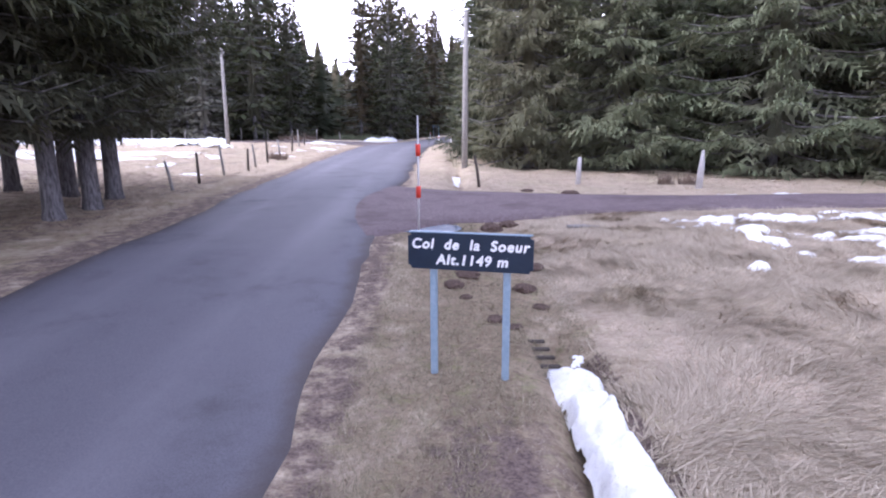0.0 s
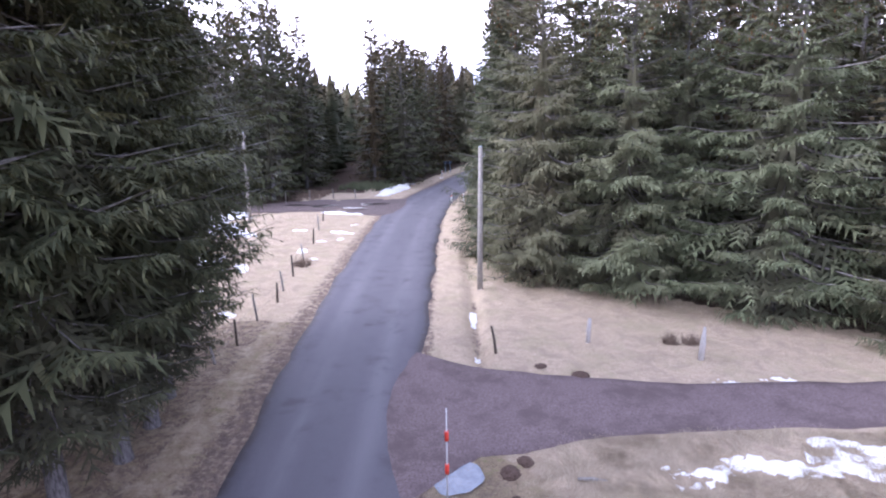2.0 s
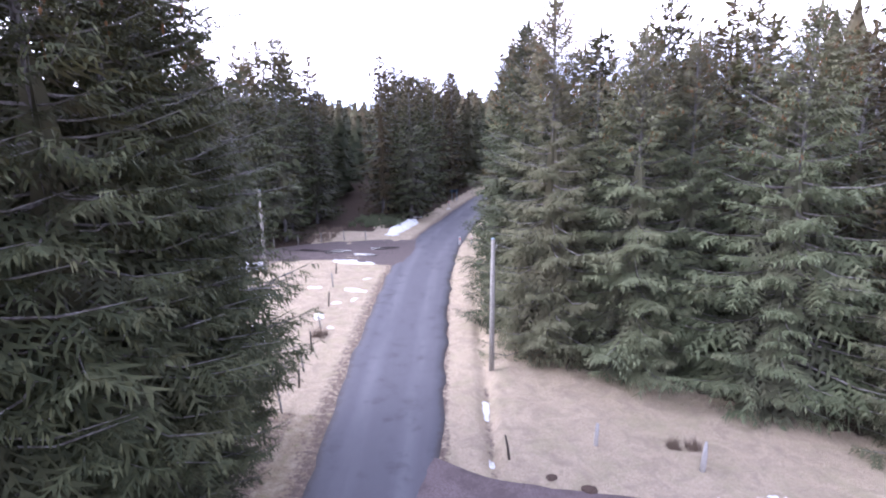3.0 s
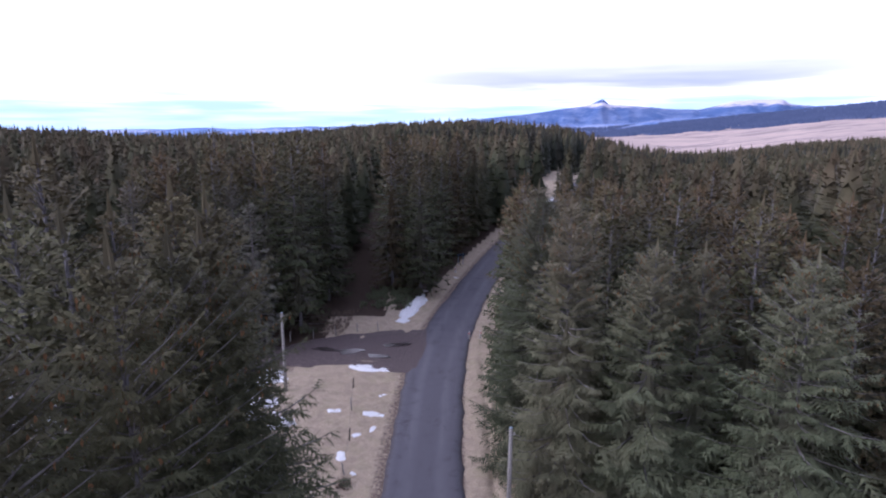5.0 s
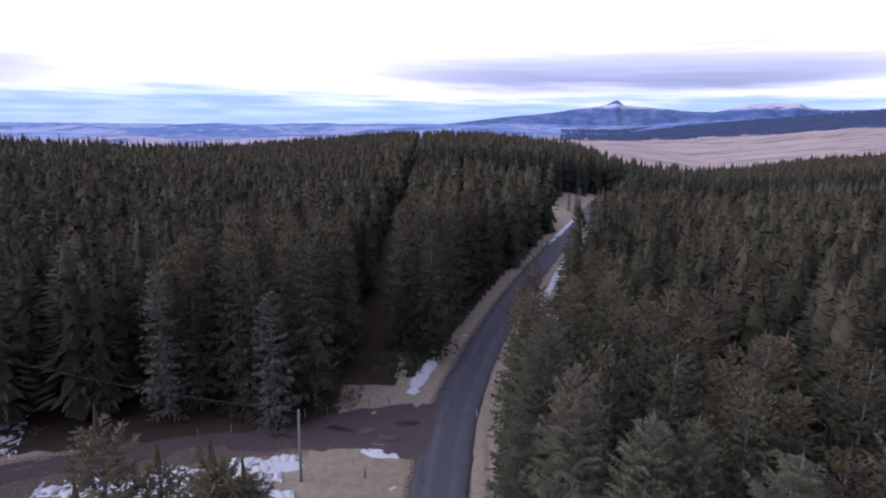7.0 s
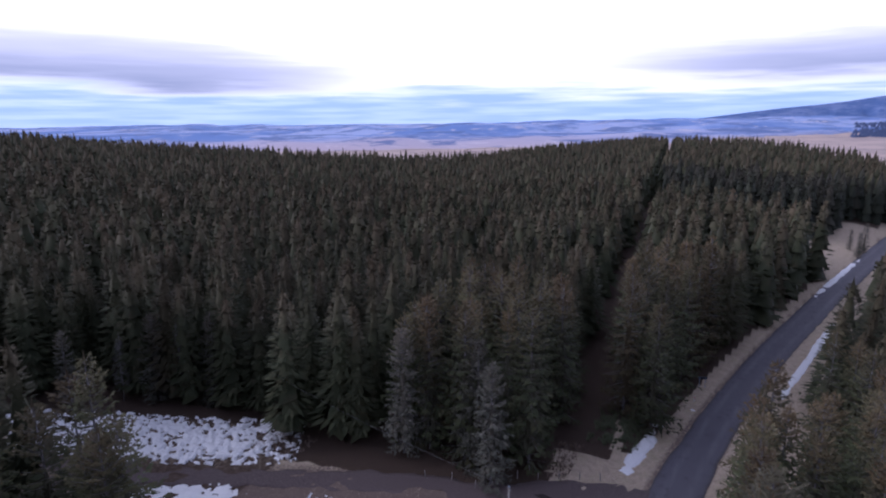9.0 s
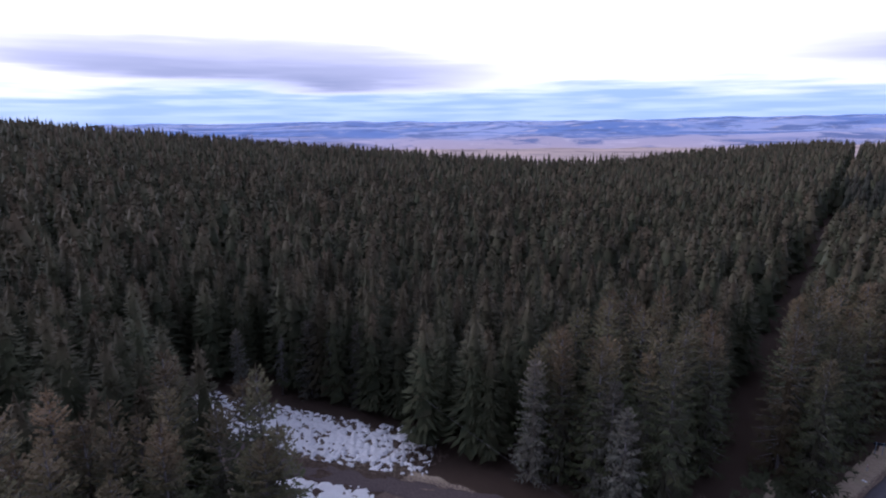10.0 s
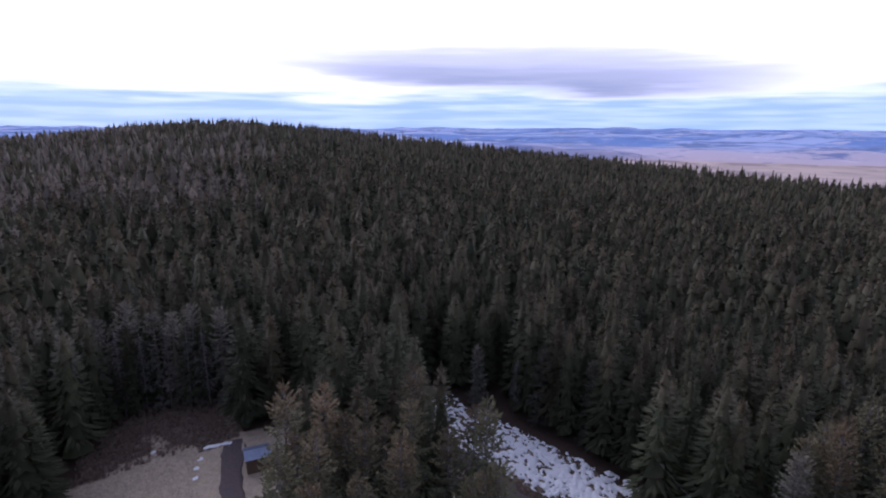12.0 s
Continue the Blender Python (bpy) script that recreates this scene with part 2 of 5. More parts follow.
GROUND, ASPHALT, TRACK, SNOW = mat_ground(), mat_asphalt(), mat_track(), mat_snow()
WET_TRACK = mat_plain("damp_forest_road", (0.075, 0.058, 0.056), (0.175, 0.138, 0.136), 9, 0.8, 0.3, bump=0.7, dist=0.03)
BARK = mat_plain("grey_bark", (0.085, 0.078, 0.080), (0.27, 0.262, 0.270), 9, 0.95, 0.1, bump=0.9, dist=0.03, stretch=(3, 3, 0.6))
NEEDLE = mat_needles("spruce_needles", (0.098, 0.116, 0.068), (0.146, 0.164, 0.096), (0.160, 0.138, 0.090))
# darker copy of NEEDLE: the copse's shaded side is put into the colour
NEEDLE_COPSE = mat_needles("shade_toned_copse_needles", (0.068, 0.080, 0.044), (0.118, 0.126, 0.064), (0.135, 0.112, 0.064))
TWIGBARK = mat_plain("lichened_limb_bark", (0.11, 0.10, 0.095), (0.30, 0.29, 0.285), 5, 0.95, 0.1)
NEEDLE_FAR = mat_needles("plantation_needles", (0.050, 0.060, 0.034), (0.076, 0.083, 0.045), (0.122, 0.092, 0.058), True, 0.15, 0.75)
# darker copy of the plantation needles, with the shade of unlit tree faces in the colour
NEEDLE_SHADE_TONED = mat_needles("shade_toned_needles", (0.030, 0.036, 0.026), (0.046, 0.052, 0.034), (0.060, 0.052, 0.038), True, 0.1, 0.6)
LARCH = mat_needles("bare_larch_twigs", (0.13, 0.112, 0.089), (0.19, 0.165, 0.132), (0.21, 0.175, 0.124), True, 0.1, 0.7)
NEEDLE_MID = mat_needles("edge_tree_needles", (0.060, 0.074, 0.038), (0.100, 0.110, 0.055), (0.165, 0.112, 0.062), False, 0.12)
PALEWOOD = mat_plain("bleached_wood", (0.36, 0.34, 0.33), (0.56, 0.54, 0.53), 14, 0.9, 0.15, bump=0.6, stretch=(4, 4, 0.5))
CONES = mat_plain("spruce_cones", (0.16, 0.09, 0.045), (0.30, 0.18, 0.09), 20)
GREYWOOD = mat_plain("weathered_wood", (0.20, 0.185, 0.17), (0.42, 0.40, 0.38), 14, 0.9, 0.15, bump=0.6, stretch=(4, 4, 0.5))
DARKWOOD = mat_plain("dark_post_wood", (0.05, 0.042, 0.036), (0.13, 0.11, 0.095), 14, 0.9, 0.15, bump=0.6, stretch=(4, 4, 0.5))
GALV = mat_plain("galvanised_steel", (0.25, 0.35, 0.44), (0.34, 0.44, 0.53), 25, 0.5, 0.5, 0.25, bump=0.1, dist=0.002)
NAVY = mat_plain("navy_enamel", (0.008, 0.017, 0.035), (0.012, 0.024, 0.046), 6, 0.45, 0.4, bump=0.05, dist=0.002)
LETTER = mat_plain("white_lettering", (0.78, 0.79, 0.82), (0.86, 0.87, 0.9), 30, 0.5, 0.4, bump=0.0)
RED = mat_plain("red_reflective", (0.62, 0.045, 0.03), (0.75, 0.07, 0.04), 20, 0.45, 0.4, bump=0.05)
PALE = mat_plain("pale_grey_plastic", (0.50, 0.50, 0.52), (0.62, 0.62, 0.64), 20, 0.6, 0.3, bump=0.05)
WHITE_PAINT = mat_plain("white_post_paint", (0.70, 0.70, 0.70), (0.84, 0.84, 0.84), 20, 0.6, 0.3, bump=0.1)
WIRE = mat_plain("dull_wire", (0.10, 0.10, 0.10), (0.2, 0.2, 0.2), 20, 0.5, 0.4, 0.6)
SOIL = mat_plain("molehill_soil", (0.075, 0.052, 0.042), (0.17, 0.122, 0.10), 30, 0.95, 0.1, bump=0.9, dist=0.03)
STRAW = mat_needles("dry_grass", (0.50, 0.40, 0.28), (0.92, 0.78, 0.59), (0.74, 0.62, 0.45), vary=0.0)
RUSH = mat_needles("dead_rush", (0.32, 0.25, 0.165), (0.52, 0.415, 0.285), (0.42, 0.335, 0.21), vary=0.0)
VERGE = mat_needles("verge_grass", (0.27, 0.235, 0.135), (0.55, 0.455, 0.30), (0.38, 0.335, 0.175), vary=0.0)
NEEDLE_PALE = mat_needles("lichen_grey_needles", (0.06, 0.065, 0.05), (0.15, 0.15, 0.12), (0.16, 0.135, 0.10))
SHRUB = mat_needles("broom_green", (0.075, 0.115, 0.05), (0.14, 0.19, 0.085), (0.13, 0.15, 0.06))
TWIG = mat_needles("bare_twigs", (0.13, 0.085, 0.064), (0.26, 0.185, 0.14), (0.20, 0.135, 0.098))
WATER = mat_plain("slushy_water", (0.17, 0.20, 0.26), (0.26, 0.30, 0.37), 3, 0.14, 0.35, bump=0.02)
ROOFMETAL = mat_plain("blue_grey_roof_sheet", (0.16, 0.20, 0.30), (0.22, 0.27, 0.38), 3, 0.4, 0.5, 0.3)
PLANK = mat_plain("brown_planks", (0.10, 0.07, 0.05), (0.2, 0.15, 0.11), 10, 0.9, 0.15, stretch=(4, 4, 0.5))


# ---------------------------------------------------------------- lie of the land
def vnoise(x, y, seed=0):
    """Smooth value noise, -1 to 1."""
    x, y = np.asarray(x, float), np.asarray(y, float)
    xi, yi = np.floor(x).astype(np.int64), np.floor(y).astype(np.int64)
    fx, fy = x - xi, y - yi
    fx, fy = fx * fx * (3 - 2 * fx), fy * fy * (3 - 2 * fy)

    def h(a, b):
        n = (a * 374761393 + b * 668265263 + seed * 1442695041) & 0x7FFFFFFF
        n = ((n ^ (n >> 13)) * 1274126177) & 0x7FFFFFFF
        return ((n ^ (n >> 16)) & 0xFFFF) / 32767.5 - 1
    a, b = h(xi, yi) * (1 - fx) + h(xi + 1, yi) * fx, h(xi, yi + 1) * (1 - fx) + h(xi + 1, yi + 1) * fx
    return a * (1 - fy) + b * fy


def fbm(x, y, seed=0, octaves=3):
    return sum(vnoise(x * 2 ** i, y * 2 ** i, seed + i) / 2 ** i for i in range(octaves))


RIDGE_AZ = [-180, -60, -36, -21, -14, -5, 2.9, 9.8, 17.7, 23.7, 31.6, 39.5, 52.4, 72.2, 90.1, 101.1, 120, 180]
RIDGE_D = [300, 500, 550, 315, 235, 330, 380, 443, 403, 306, 273, 283, 318, 273, 352, 401, 450, 300]
RIDGE_Z = [2, 0, -2, -11, 4, 10, 11.5, 8.0, 1.8, 2.3, 4.3, 5.8, 10.8, 23.8, 32.8, 22.8, 10, 2]
PASS_D = [3.5, 5, 6, 9, 13, 16, 23, 33, 42, 50, 57, 65, 75]
PASS_Z = [0, 0.02, 0.09, 0.35, 0.50, 0.62, 0.85, 1.2, 1.46, 1.54, 1.62, 1.85, 2.12]
FAR_D = [0, 900, 1500, 2200, 3000, 4800]
FAR_AZ = [-60, -36, -22, -14, 0, 10, 20, 35, 60, 110]
FAR_Z = [[20, 20, 47, 100, 110, 110], [20, 20, 47, 100, 110, 110], [-10, -10, 13, 50, 60, 60], [3, 3, 0, 23, 40, 40], [0, 0, 5, 15, 25, 30],
         [-5, -5, 0, 10, 20, 30], [-8, -8, -5, 0, 3, 8], [-10, -10, -10, -6, -3, 0], [-12, -12, -10, -8, -4, 0], [-5, -5, -8, -8, -5, 0]]


def road_mid(y):
    return np.interp(y, [-300, 5, 10, 16, 24, 36, 45, 53, 62, 70, 80, 95, 128, 170, 205, 260], [-3.1, -3.12, -3.25, -3.43, -3.56, -3.55, -3.2, -2.3, -0.3, 1.6, 4.4, 8.9, 20.0, 34.5, 46.5, 66])


def road_half(y):
    return np.interp(y, [5, 10, 16, 24, 36, 45, 53, 62, 80], [2.05, 2.04, 2.2, 2.34, 2.42, 2.45, 2.5, 2.25, 2.25])


def road_soft(y):
    y = np.asarray(y, float)
    return sum(road_mid(y + k) for k in (-6, -3, 0, 3, 6)) / 5


def far_height(azd, d):
    fz = np.array(FAR_Z, float)
    col = np.stack([np.interp(azd, FAR_AZ, fz[:, j]) for j in range(6)])
    out = np.zeros_like(d)
    for j in range(5):
        w = np.clip((d - FAR_D[j]) / (FAR_D[j + 1] - FAR_D[j]), 0, 1)
        seg = col[j] * (1 - w) + col[j + 1] * w
        out = np.where((d >= FAR_D[j]), seg, out)
    return out


def land(x, y, detail=True):
    """Height of the ground."""
    x, y = np.asarray(x, float), np.asarray(y, float)
    d = np.hypot(x, y) + 1e-6
    azd = np.degrees(np.arctan2(-x, y))
    D = (np.interp(azd - 4, RIDGE_AZ, RIDGE_D) + np.interp(azd, RIDGE_AZ, RIDGE_D) + np.interp(azd + 4, RIDGE_AZ, RIDGE_D)) / 3
    Z = (np.interp(azd - 4, RIDGE_AZ, RIDGE_Z) + np.interp(azd, RIDGE_AZ, RIDGE_Z) + np.interp(azd + 4, RIDGE_AZ, RIDGE_Z)) / 3
    u = np.clip((d - 4) / (D - 4), 0, None)
    near = Z * np.where(u < 0.9, u, 0.9 + 0.1 * np.tanh((u - 0.9) / 0.1))
    s = np.clip((d - D) / 450, 0, 1)
    s = s * s * (3 - 2 * s)
    z = near * (1 - s) + far_height(azd, d) * s
    level = np.clip((x + 62) / 34, 0, 1) * np.clip((78 - y) / 24, 0, 1) * np.clip((y + 45) / 30, 0, 1) * np.clip((40 - x) / 25, 0, 1)
    level = level * level * (3 - 2 * level)
    z = z * (1 - level) + level * (np.interp(d, PASS_D, PASS_Z) + 0.3 * np.clip((-x - 5) / 7, 0, 1) * np.clip((d - 18) / 18, 0, 1))
    ease = np.clip((x - 1.2) / 3.0, 0, 1) * np.clip((48 - y) / 20, 0, 1) * np.clip((90 - x) / 60, 0, 1) * np.clip((y + 60) / 30, 0, 1)
    ease = ease * ease * (3 - 2 * ease)
    z = z * (1 - ease) + ease * np.interp(d, [4, 8, 11, 15, 20, 30, 60], [0.12, 0.38, 0.46, 0.56, 0.66, 0.78, 1.0])
    roll = np.clip((d - 600) / 900, 0, 1)
    z = z + roll * 5 * fbm(x / 420, y / 420, 31)
    if detail:
        off = np.abs(x - road_soft(y))
        calm = np.clip((off - 2.3) / 1.5, 0, 1) * np.clip(1.4 - d / 150, 0, 1)
        lane = np.abs(y - np.interp(x, [-2, 0, 2.5, 6, 11, 18, 30, 60], [14.4, 14.0, 13.6, 13.5, 13.5, 13.2, 11.8, 6.5]))
        calm = calm * np.where(x > -1, np.clip((lane - 1.3) / 0.9, 0, 1), 1.0)
        z = z + calm * (0.07 * fbm(x / 2.3, y / 2.3, 5) + 0.03 * fbm(x / 0.6, y / 0.6, 9, 2))
        z = z + 0.16 * np.clip(fbm(x / 0.9, y / 0.7, 23, 2), 0, 1) * np.exp(-((x - 7) / 2.6) ** 4 - ((y - 9.3) / 2.2) ** 4)
        ditch1 = np.exp(-((x - 1.20 - 0.05 * np.sin(y * 1.7)) / 0.27) ** 2) * np.clip((6.0 - y) / 0.6, 0, 1) * np.clip((y + 6) / 2, 0, 1)
        ditch2 = np.exp(-((x - 0.55 - np.clip(y - 30, 0, 99) * 0.006) / 0.3) ** 2) * np.clip((y - 15.9) / 1.2, 0, 1) * np.clip((50 - y) / 10, 0, 1) * np.where(y < 22, 1.0, 0.4) * (1 + 0.3 * np.sin(y * 2.3))
        z = z - 0.30 * ditch1 - 0.30 * ditch2
    return z


def H(x, y):
    return float(land(x, y))


# ---------------------------------------------------------------- building helpers
def mesh(name, verts, faces, mat, smooth=False):
    me = bpy.data.meshes.new(name)
    me.from_pydata(verts, [], faces)
    me.materials.append(mat)
    if smooth:
        me.shade_smooth()
    return me


def thing(name, me=None, at=None, label="", category="", group="", kind=""):
    ob = new(name, me)
    if at is not None:
        ob.matrix_basis = at
    return tagged(ob, label, category, group, kind)


def part(name, bm, mat, parent, label=""):
    if isinstance(bm, bpy.types.Mesh):
        me = bm
    else:
        me = bpy.data.meshes.new(name)
        bm.to_mesh(me)
        bm.free()
        me.materials.append(mat)
    ob = new(name, me)
    ob.parent = parent
    return tagged(ob, label)


def add_box(bm, sx, sy, sz, x=0, y=0, z=0, bevel=0.0):
    r = bmesh.ops.create_cube(bm, size=1, matrix=Matrix.Translation((x, y, z)) @ Matrix.Diagonal((sx, sy, sz, 1)))
    if bevel:
        es = {e for v in r["verts"] for e in v.link_edges}
        bmesh.ops.bevel(bm, geom=list(es), offset=bevel, segments=2, affect="EDGES")
    return bm


def add_tube(bm, pts, radii, sides=10, cap=True):
    rings = []
    pts = [Vector(p) for p in pts]
    for i, p in enumerate(pts):
        d = (pts[min(i + 1, len(pts) - 1)] - pts[max(i - 1, 0)]).normalized()
        u = d.orthogonal().normalized() if abs(d.z) < 0.9 else Vector((1, 0, 0))
        u = (u - d * u.dot(d)).normalized()
        w = d.cross(u)
        r = radii[i] if isinstance(radii, (list, tuple)) else radii
        rings.append([bm.verts.new(p + (u * math.cos(a) + w * math.sin(a)) * r) for a in (2 * math.pi * k / sides for k in range(sides))])
    for a, b in zip(rings, rings[1:]):
        for k in range(sides):
            f = bm.faces.new((a[k], a[(k + 1) % sides], b[(k + 1) % sides], b[k]))
            f.smooth = True
    if cap:
        bm.faces.new(rings[0][::-1]), bm.faces.new(rings[-1])
    return bm


# ---------------------------------------------------------------- ground
def spread(a, b, grow, far):
    out, s = [], b
    step = a
    while s < far:
        step *= grow
        s += step
        out.append(s)
    return out


xs = [*(-v for v in spread(1.0, 96, 1.09, 4850)[::-1]), *np.arange(-96, -14, 1.0), *np.arange(-14, -2, 0.4), *np.arange(-2, 0.4, 0.2), *np.arange(0.4, 2.0, 0.08), *np.arange(2.0, 3, 0.2), *np.arange(3, 16.01, 0.4), *spread(0.4, 16, 1.09, 4850)]
ys = [*(-v for v in spread(1.2, 40, 1.10, 4850)[::-1]), *np.arange(-40, -5, 1.2), *np.arange(-5, 1, 0.6), *np.arange(1, 8, 0.15), *np.arange(8, 24, 0.3), *np.arange(24, 60.01, 0.6), *spread(0.6, 60, 1.075, 4850)]
X, Y = np.meshgrid(np.array(xs), np.array(ys))
Zg = land(X, Y) - np.where(np.abs(X - road_soft(Y)) < road_half(Y) - 0.25, 0.07, 0.0) - np.where(np.hypot(X, Y) > np.interp(np.degrees(np.arctan2(-X, Y)), [-22, 6], [2300, 1010]), 14.0, 0.0)


def grid_faces(nx, ny):
    a = np.arange(nx * ny).reshape(ny, nx)
    return np.stack([a[:-1, :-1], a[:-1, 1:], a[1:, 1:], a[1:, :-1]], -1).reshape(-1, 4).tolist()


gme = mesh("ground", np.stack([X, Y, Zg], -1).reshape(-1, 3).tolist(), grid_faces(len(xs), len(ys)), GROUND, True)
dist = np.hypot(X, Y)
off = np.abs(X - road_soft(Y))
side = X - road_soft(Y)
dirt = np.clip(1.0 - np.abs(off - 2.2) / np.where(side > 0, 0.5, 1.3), 0, 0.6)
dirt = np.maximum(dirt, 0.70 * np.exp(-((X - 0.35) / 0.75) ** 2 - ((Y - 3.2) / 1.3) ** 2))
dirt = np.maximum(dirt, 0.75 * np.exp(-((X - 1.50) / 0.14) ** 2) * (Y < 5.2))
dirt = np.maximum(dirt, 0.55 * np.exp(-((X - 0.55) / 0.22) ** 2) * (Y > 16) * (Y < 22.5))
dirt = np.maximum(dirt, 0.5 * np.exp(-((X - 0.3) / 1.2) ** 2 - ((Y - 10.4) / 1.0) ** 2))
dirt = np.maximum(dirt, np.where((X < -6.8) & (X > -17) & (Y < 20) & (Y > 2), 0.5, 0.0))
dirt = np.maximum(dirt, 0.36 * np.exp(-((X - 7) / 2.6) ** 4 - ((Y - 9.3) / 2.2) ** 4))
dirt = np.maximum(dirt, np.where((X < -48) & (X > -80) & (Y < -3) & (Y > -45), 0.40, 0.0))
lane2 = np.abs(Y + 1.5 - np.interp(-X, [8, 11, 18, 28.6, 39.7, 47.7, 53.1, 60.8, 72.6], [47.3, 47.9, 46, 41.9, 36.8, 32.5, 29.1, 24.8, 19.1]))
dirt = np.maximum(dirt, np.where((X < -14) & (X > -74), 0.7 * np.clip(1.6 - lane2 / 4.0, 0, 1), 0.0))
moss = np.clip(1.0 - np.abs(X - 0.4) / 2.6, 0, 1) * np.clip((13 - Y) / 2, 0, 1) * 0.85
moss = np.maximum(moss, np.where((X < -5) & (X > -9.5) & (Y < 20), 0.55, 0))
moss = np.maximum(moss, 0.25 * np.clip((13 - Y) / 2, 0, 1) * (X > 2) * (X < 14))
heath = np.clip((dist - 300) / 250, 0, 1)
cov = gme.color_attributes.new("cover", "FLOAT_COLOR", "POINT")
cov.data.foreach_set("color", np.stack([dirt, moss, heath, np.ones_like(dirt)], -1).astype(np.float32).ravel())
thing("ground", gme, None, "dry straw-coloured winter meadow with moss and bare soil", "ground", kind="structure")


def strip(name, mid, half, lift, mat, label, category, step=0.5, cols=9, ragged=0.12, seed=0, crown=0.04):
    """A way laid along a line of points (x, y), half as wide as given at each."""
    p = np.array(mid, float)
    seg = np.hypot(*np.diff(p, axis=0).T)
    s = np.r_[0, np.cumsum(seg)]
    q = np.arange(0, s[-1], step)
    px, py = np.interp(q, s, p[:, 0]), np.interp(q, s, p[:, 1])
    k = np.ones(9) / 9
    px, py = (np.convolve(np.pad(v, 4, mode="reflect", reflect_type="odd"), k, "valid") for v in (px, py))
    hw = np.interp(q, s, half)
    tx, ty = np.gradient(px), np.gradient(py)
    n = np.hypot(tx, ty)
    nx, ny = ty / n, -tx / n
    u = np.r_[-1, np.linspace(-0.975, 0.975, cols), 1]
    cols += 2
    rag_l, rag_r = hw + ragged * fbm(q / 1.3, q * 0 + 3, seed), hw + ragged * fbm(q / 1.3, q * 0 + 9, seed + 7)
    w = np.where(u[None] < 0, rag_l[:, None], rag_r[:, None]) * u[None]
    x, y = px[:, None] + nx[:, None] * w, py[:, None] + ny[:, None] * w
    z = land(x, y, False) + lift + crown * (1 - u[None] ** 2) - np.where(np.abs(u[None]) > 0.99, lift + 0.05, 0)
    me = mesh(name, np.stack([x, y, z], -1).reshape(-1, 3).tolist(), grid_faces(cols, len(q)), mat, True)
    at = me.color_attributes.new("across", "FLOAT_COLOR", "POINT")
    a = np.broadcast_to((u[None] + 1) / 2, x.shape)
    at.data.foreach_set("color", np.stack([a, a, a, a * 0 + 1], -1).astype(np.float32).ravel())
    return thing(name, me, None, label, category, kind="structure")


RY = np.r_[np.arange(-280, -40, 6), np.arange(-40, 60, 2), np.arange(60, 262, 3)]
strip("road", [(float(road_soft(y)), float(y)) for y in RY], [float(road_half(y)) for y in RY], 0.03, ASPHALT, "narrow worn grey asphalt mountain road", "road", ragged=0.09)
strip("dirt_track", [(-2.2, 13.5), (-1.0, 13.6), (0.2, 13.7), (2.5, 13.6), (6, 13.5), (11, 13.5), (18, 13.2), (30, 11.8), (60, 6.5)], [4.2, 3.4, 2.4, 1.75, 1.3, 1.2, 1.2, 1.3, 1.3], 0.035, TRACK,
      "reddish brown gravel track meeting the road", "track", ragged=0.10, seed=3, crown=0.02)
strip("side_road", [(-3.49, 46.92), (-6.24, 46.61), (-10.75, 46.56), (-17.34, 44.11), (-28.6, 41.4), (-39.7, 36.6), (-47.7, 32.5), (-53.1, 29.2), (-60.8, 24.8), (-72.6, 19.1)],
      [5.4, 5.0, 3.5, 2.1, 1.5, 1.45, 1.35, 1.35, 1.3, 1.3], 0.035, WET_TRACK, "dark gravel forest road leaving the asphalt", "track", ragged=0.3, seed=11, crown=0.02)


strip("forest_track", [(-43.9, 0.3), (-51.6, 0.1), (-60.2, 0.0), (-66.0, 0.6), (-69.8, 1.2)], [1.2, 1.3, 1.3, 1.3, 1.2], 0.035, WET_TRACK, "dark muddy track across the forest clearing", "track", ragged=0.3, seed=21, crown=0.02)


# ---------------------------------------------------------------- far backdrop
def mat_valley():
    m = Nodes("haze_tinted_valley", 0.95, 0.05)
    # far: painted distance haze, from mauve fields to blue
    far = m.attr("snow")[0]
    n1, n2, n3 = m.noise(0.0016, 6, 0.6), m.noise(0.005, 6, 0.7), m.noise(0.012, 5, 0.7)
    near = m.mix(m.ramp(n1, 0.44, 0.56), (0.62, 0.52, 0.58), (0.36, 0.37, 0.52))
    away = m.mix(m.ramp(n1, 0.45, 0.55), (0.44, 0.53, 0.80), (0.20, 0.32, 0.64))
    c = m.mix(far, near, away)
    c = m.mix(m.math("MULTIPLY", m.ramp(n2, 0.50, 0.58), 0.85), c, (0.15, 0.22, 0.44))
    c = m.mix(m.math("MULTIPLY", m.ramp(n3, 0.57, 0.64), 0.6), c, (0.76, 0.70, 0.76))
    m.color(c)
    return m.mat


VALLEY = mat_valley()
# blue rock tones carry the distance haze; the white streaks are snow
MOUNT = Nodes("haze_tinted_snowy_mountain", 0.95, 0.05)
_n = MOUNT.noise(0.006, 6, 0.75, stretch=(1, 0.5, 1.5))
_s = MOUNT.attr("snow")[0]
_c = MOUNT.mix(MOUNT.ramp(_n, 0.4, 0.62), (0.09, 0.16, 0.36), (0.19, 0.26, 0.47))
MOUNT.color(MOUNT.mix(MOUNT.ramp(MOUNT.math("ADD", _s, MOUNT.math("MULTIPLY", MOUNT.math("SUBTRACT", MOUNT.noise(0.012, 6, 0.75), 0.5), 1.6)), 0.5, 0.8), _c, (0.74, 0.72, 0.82)))


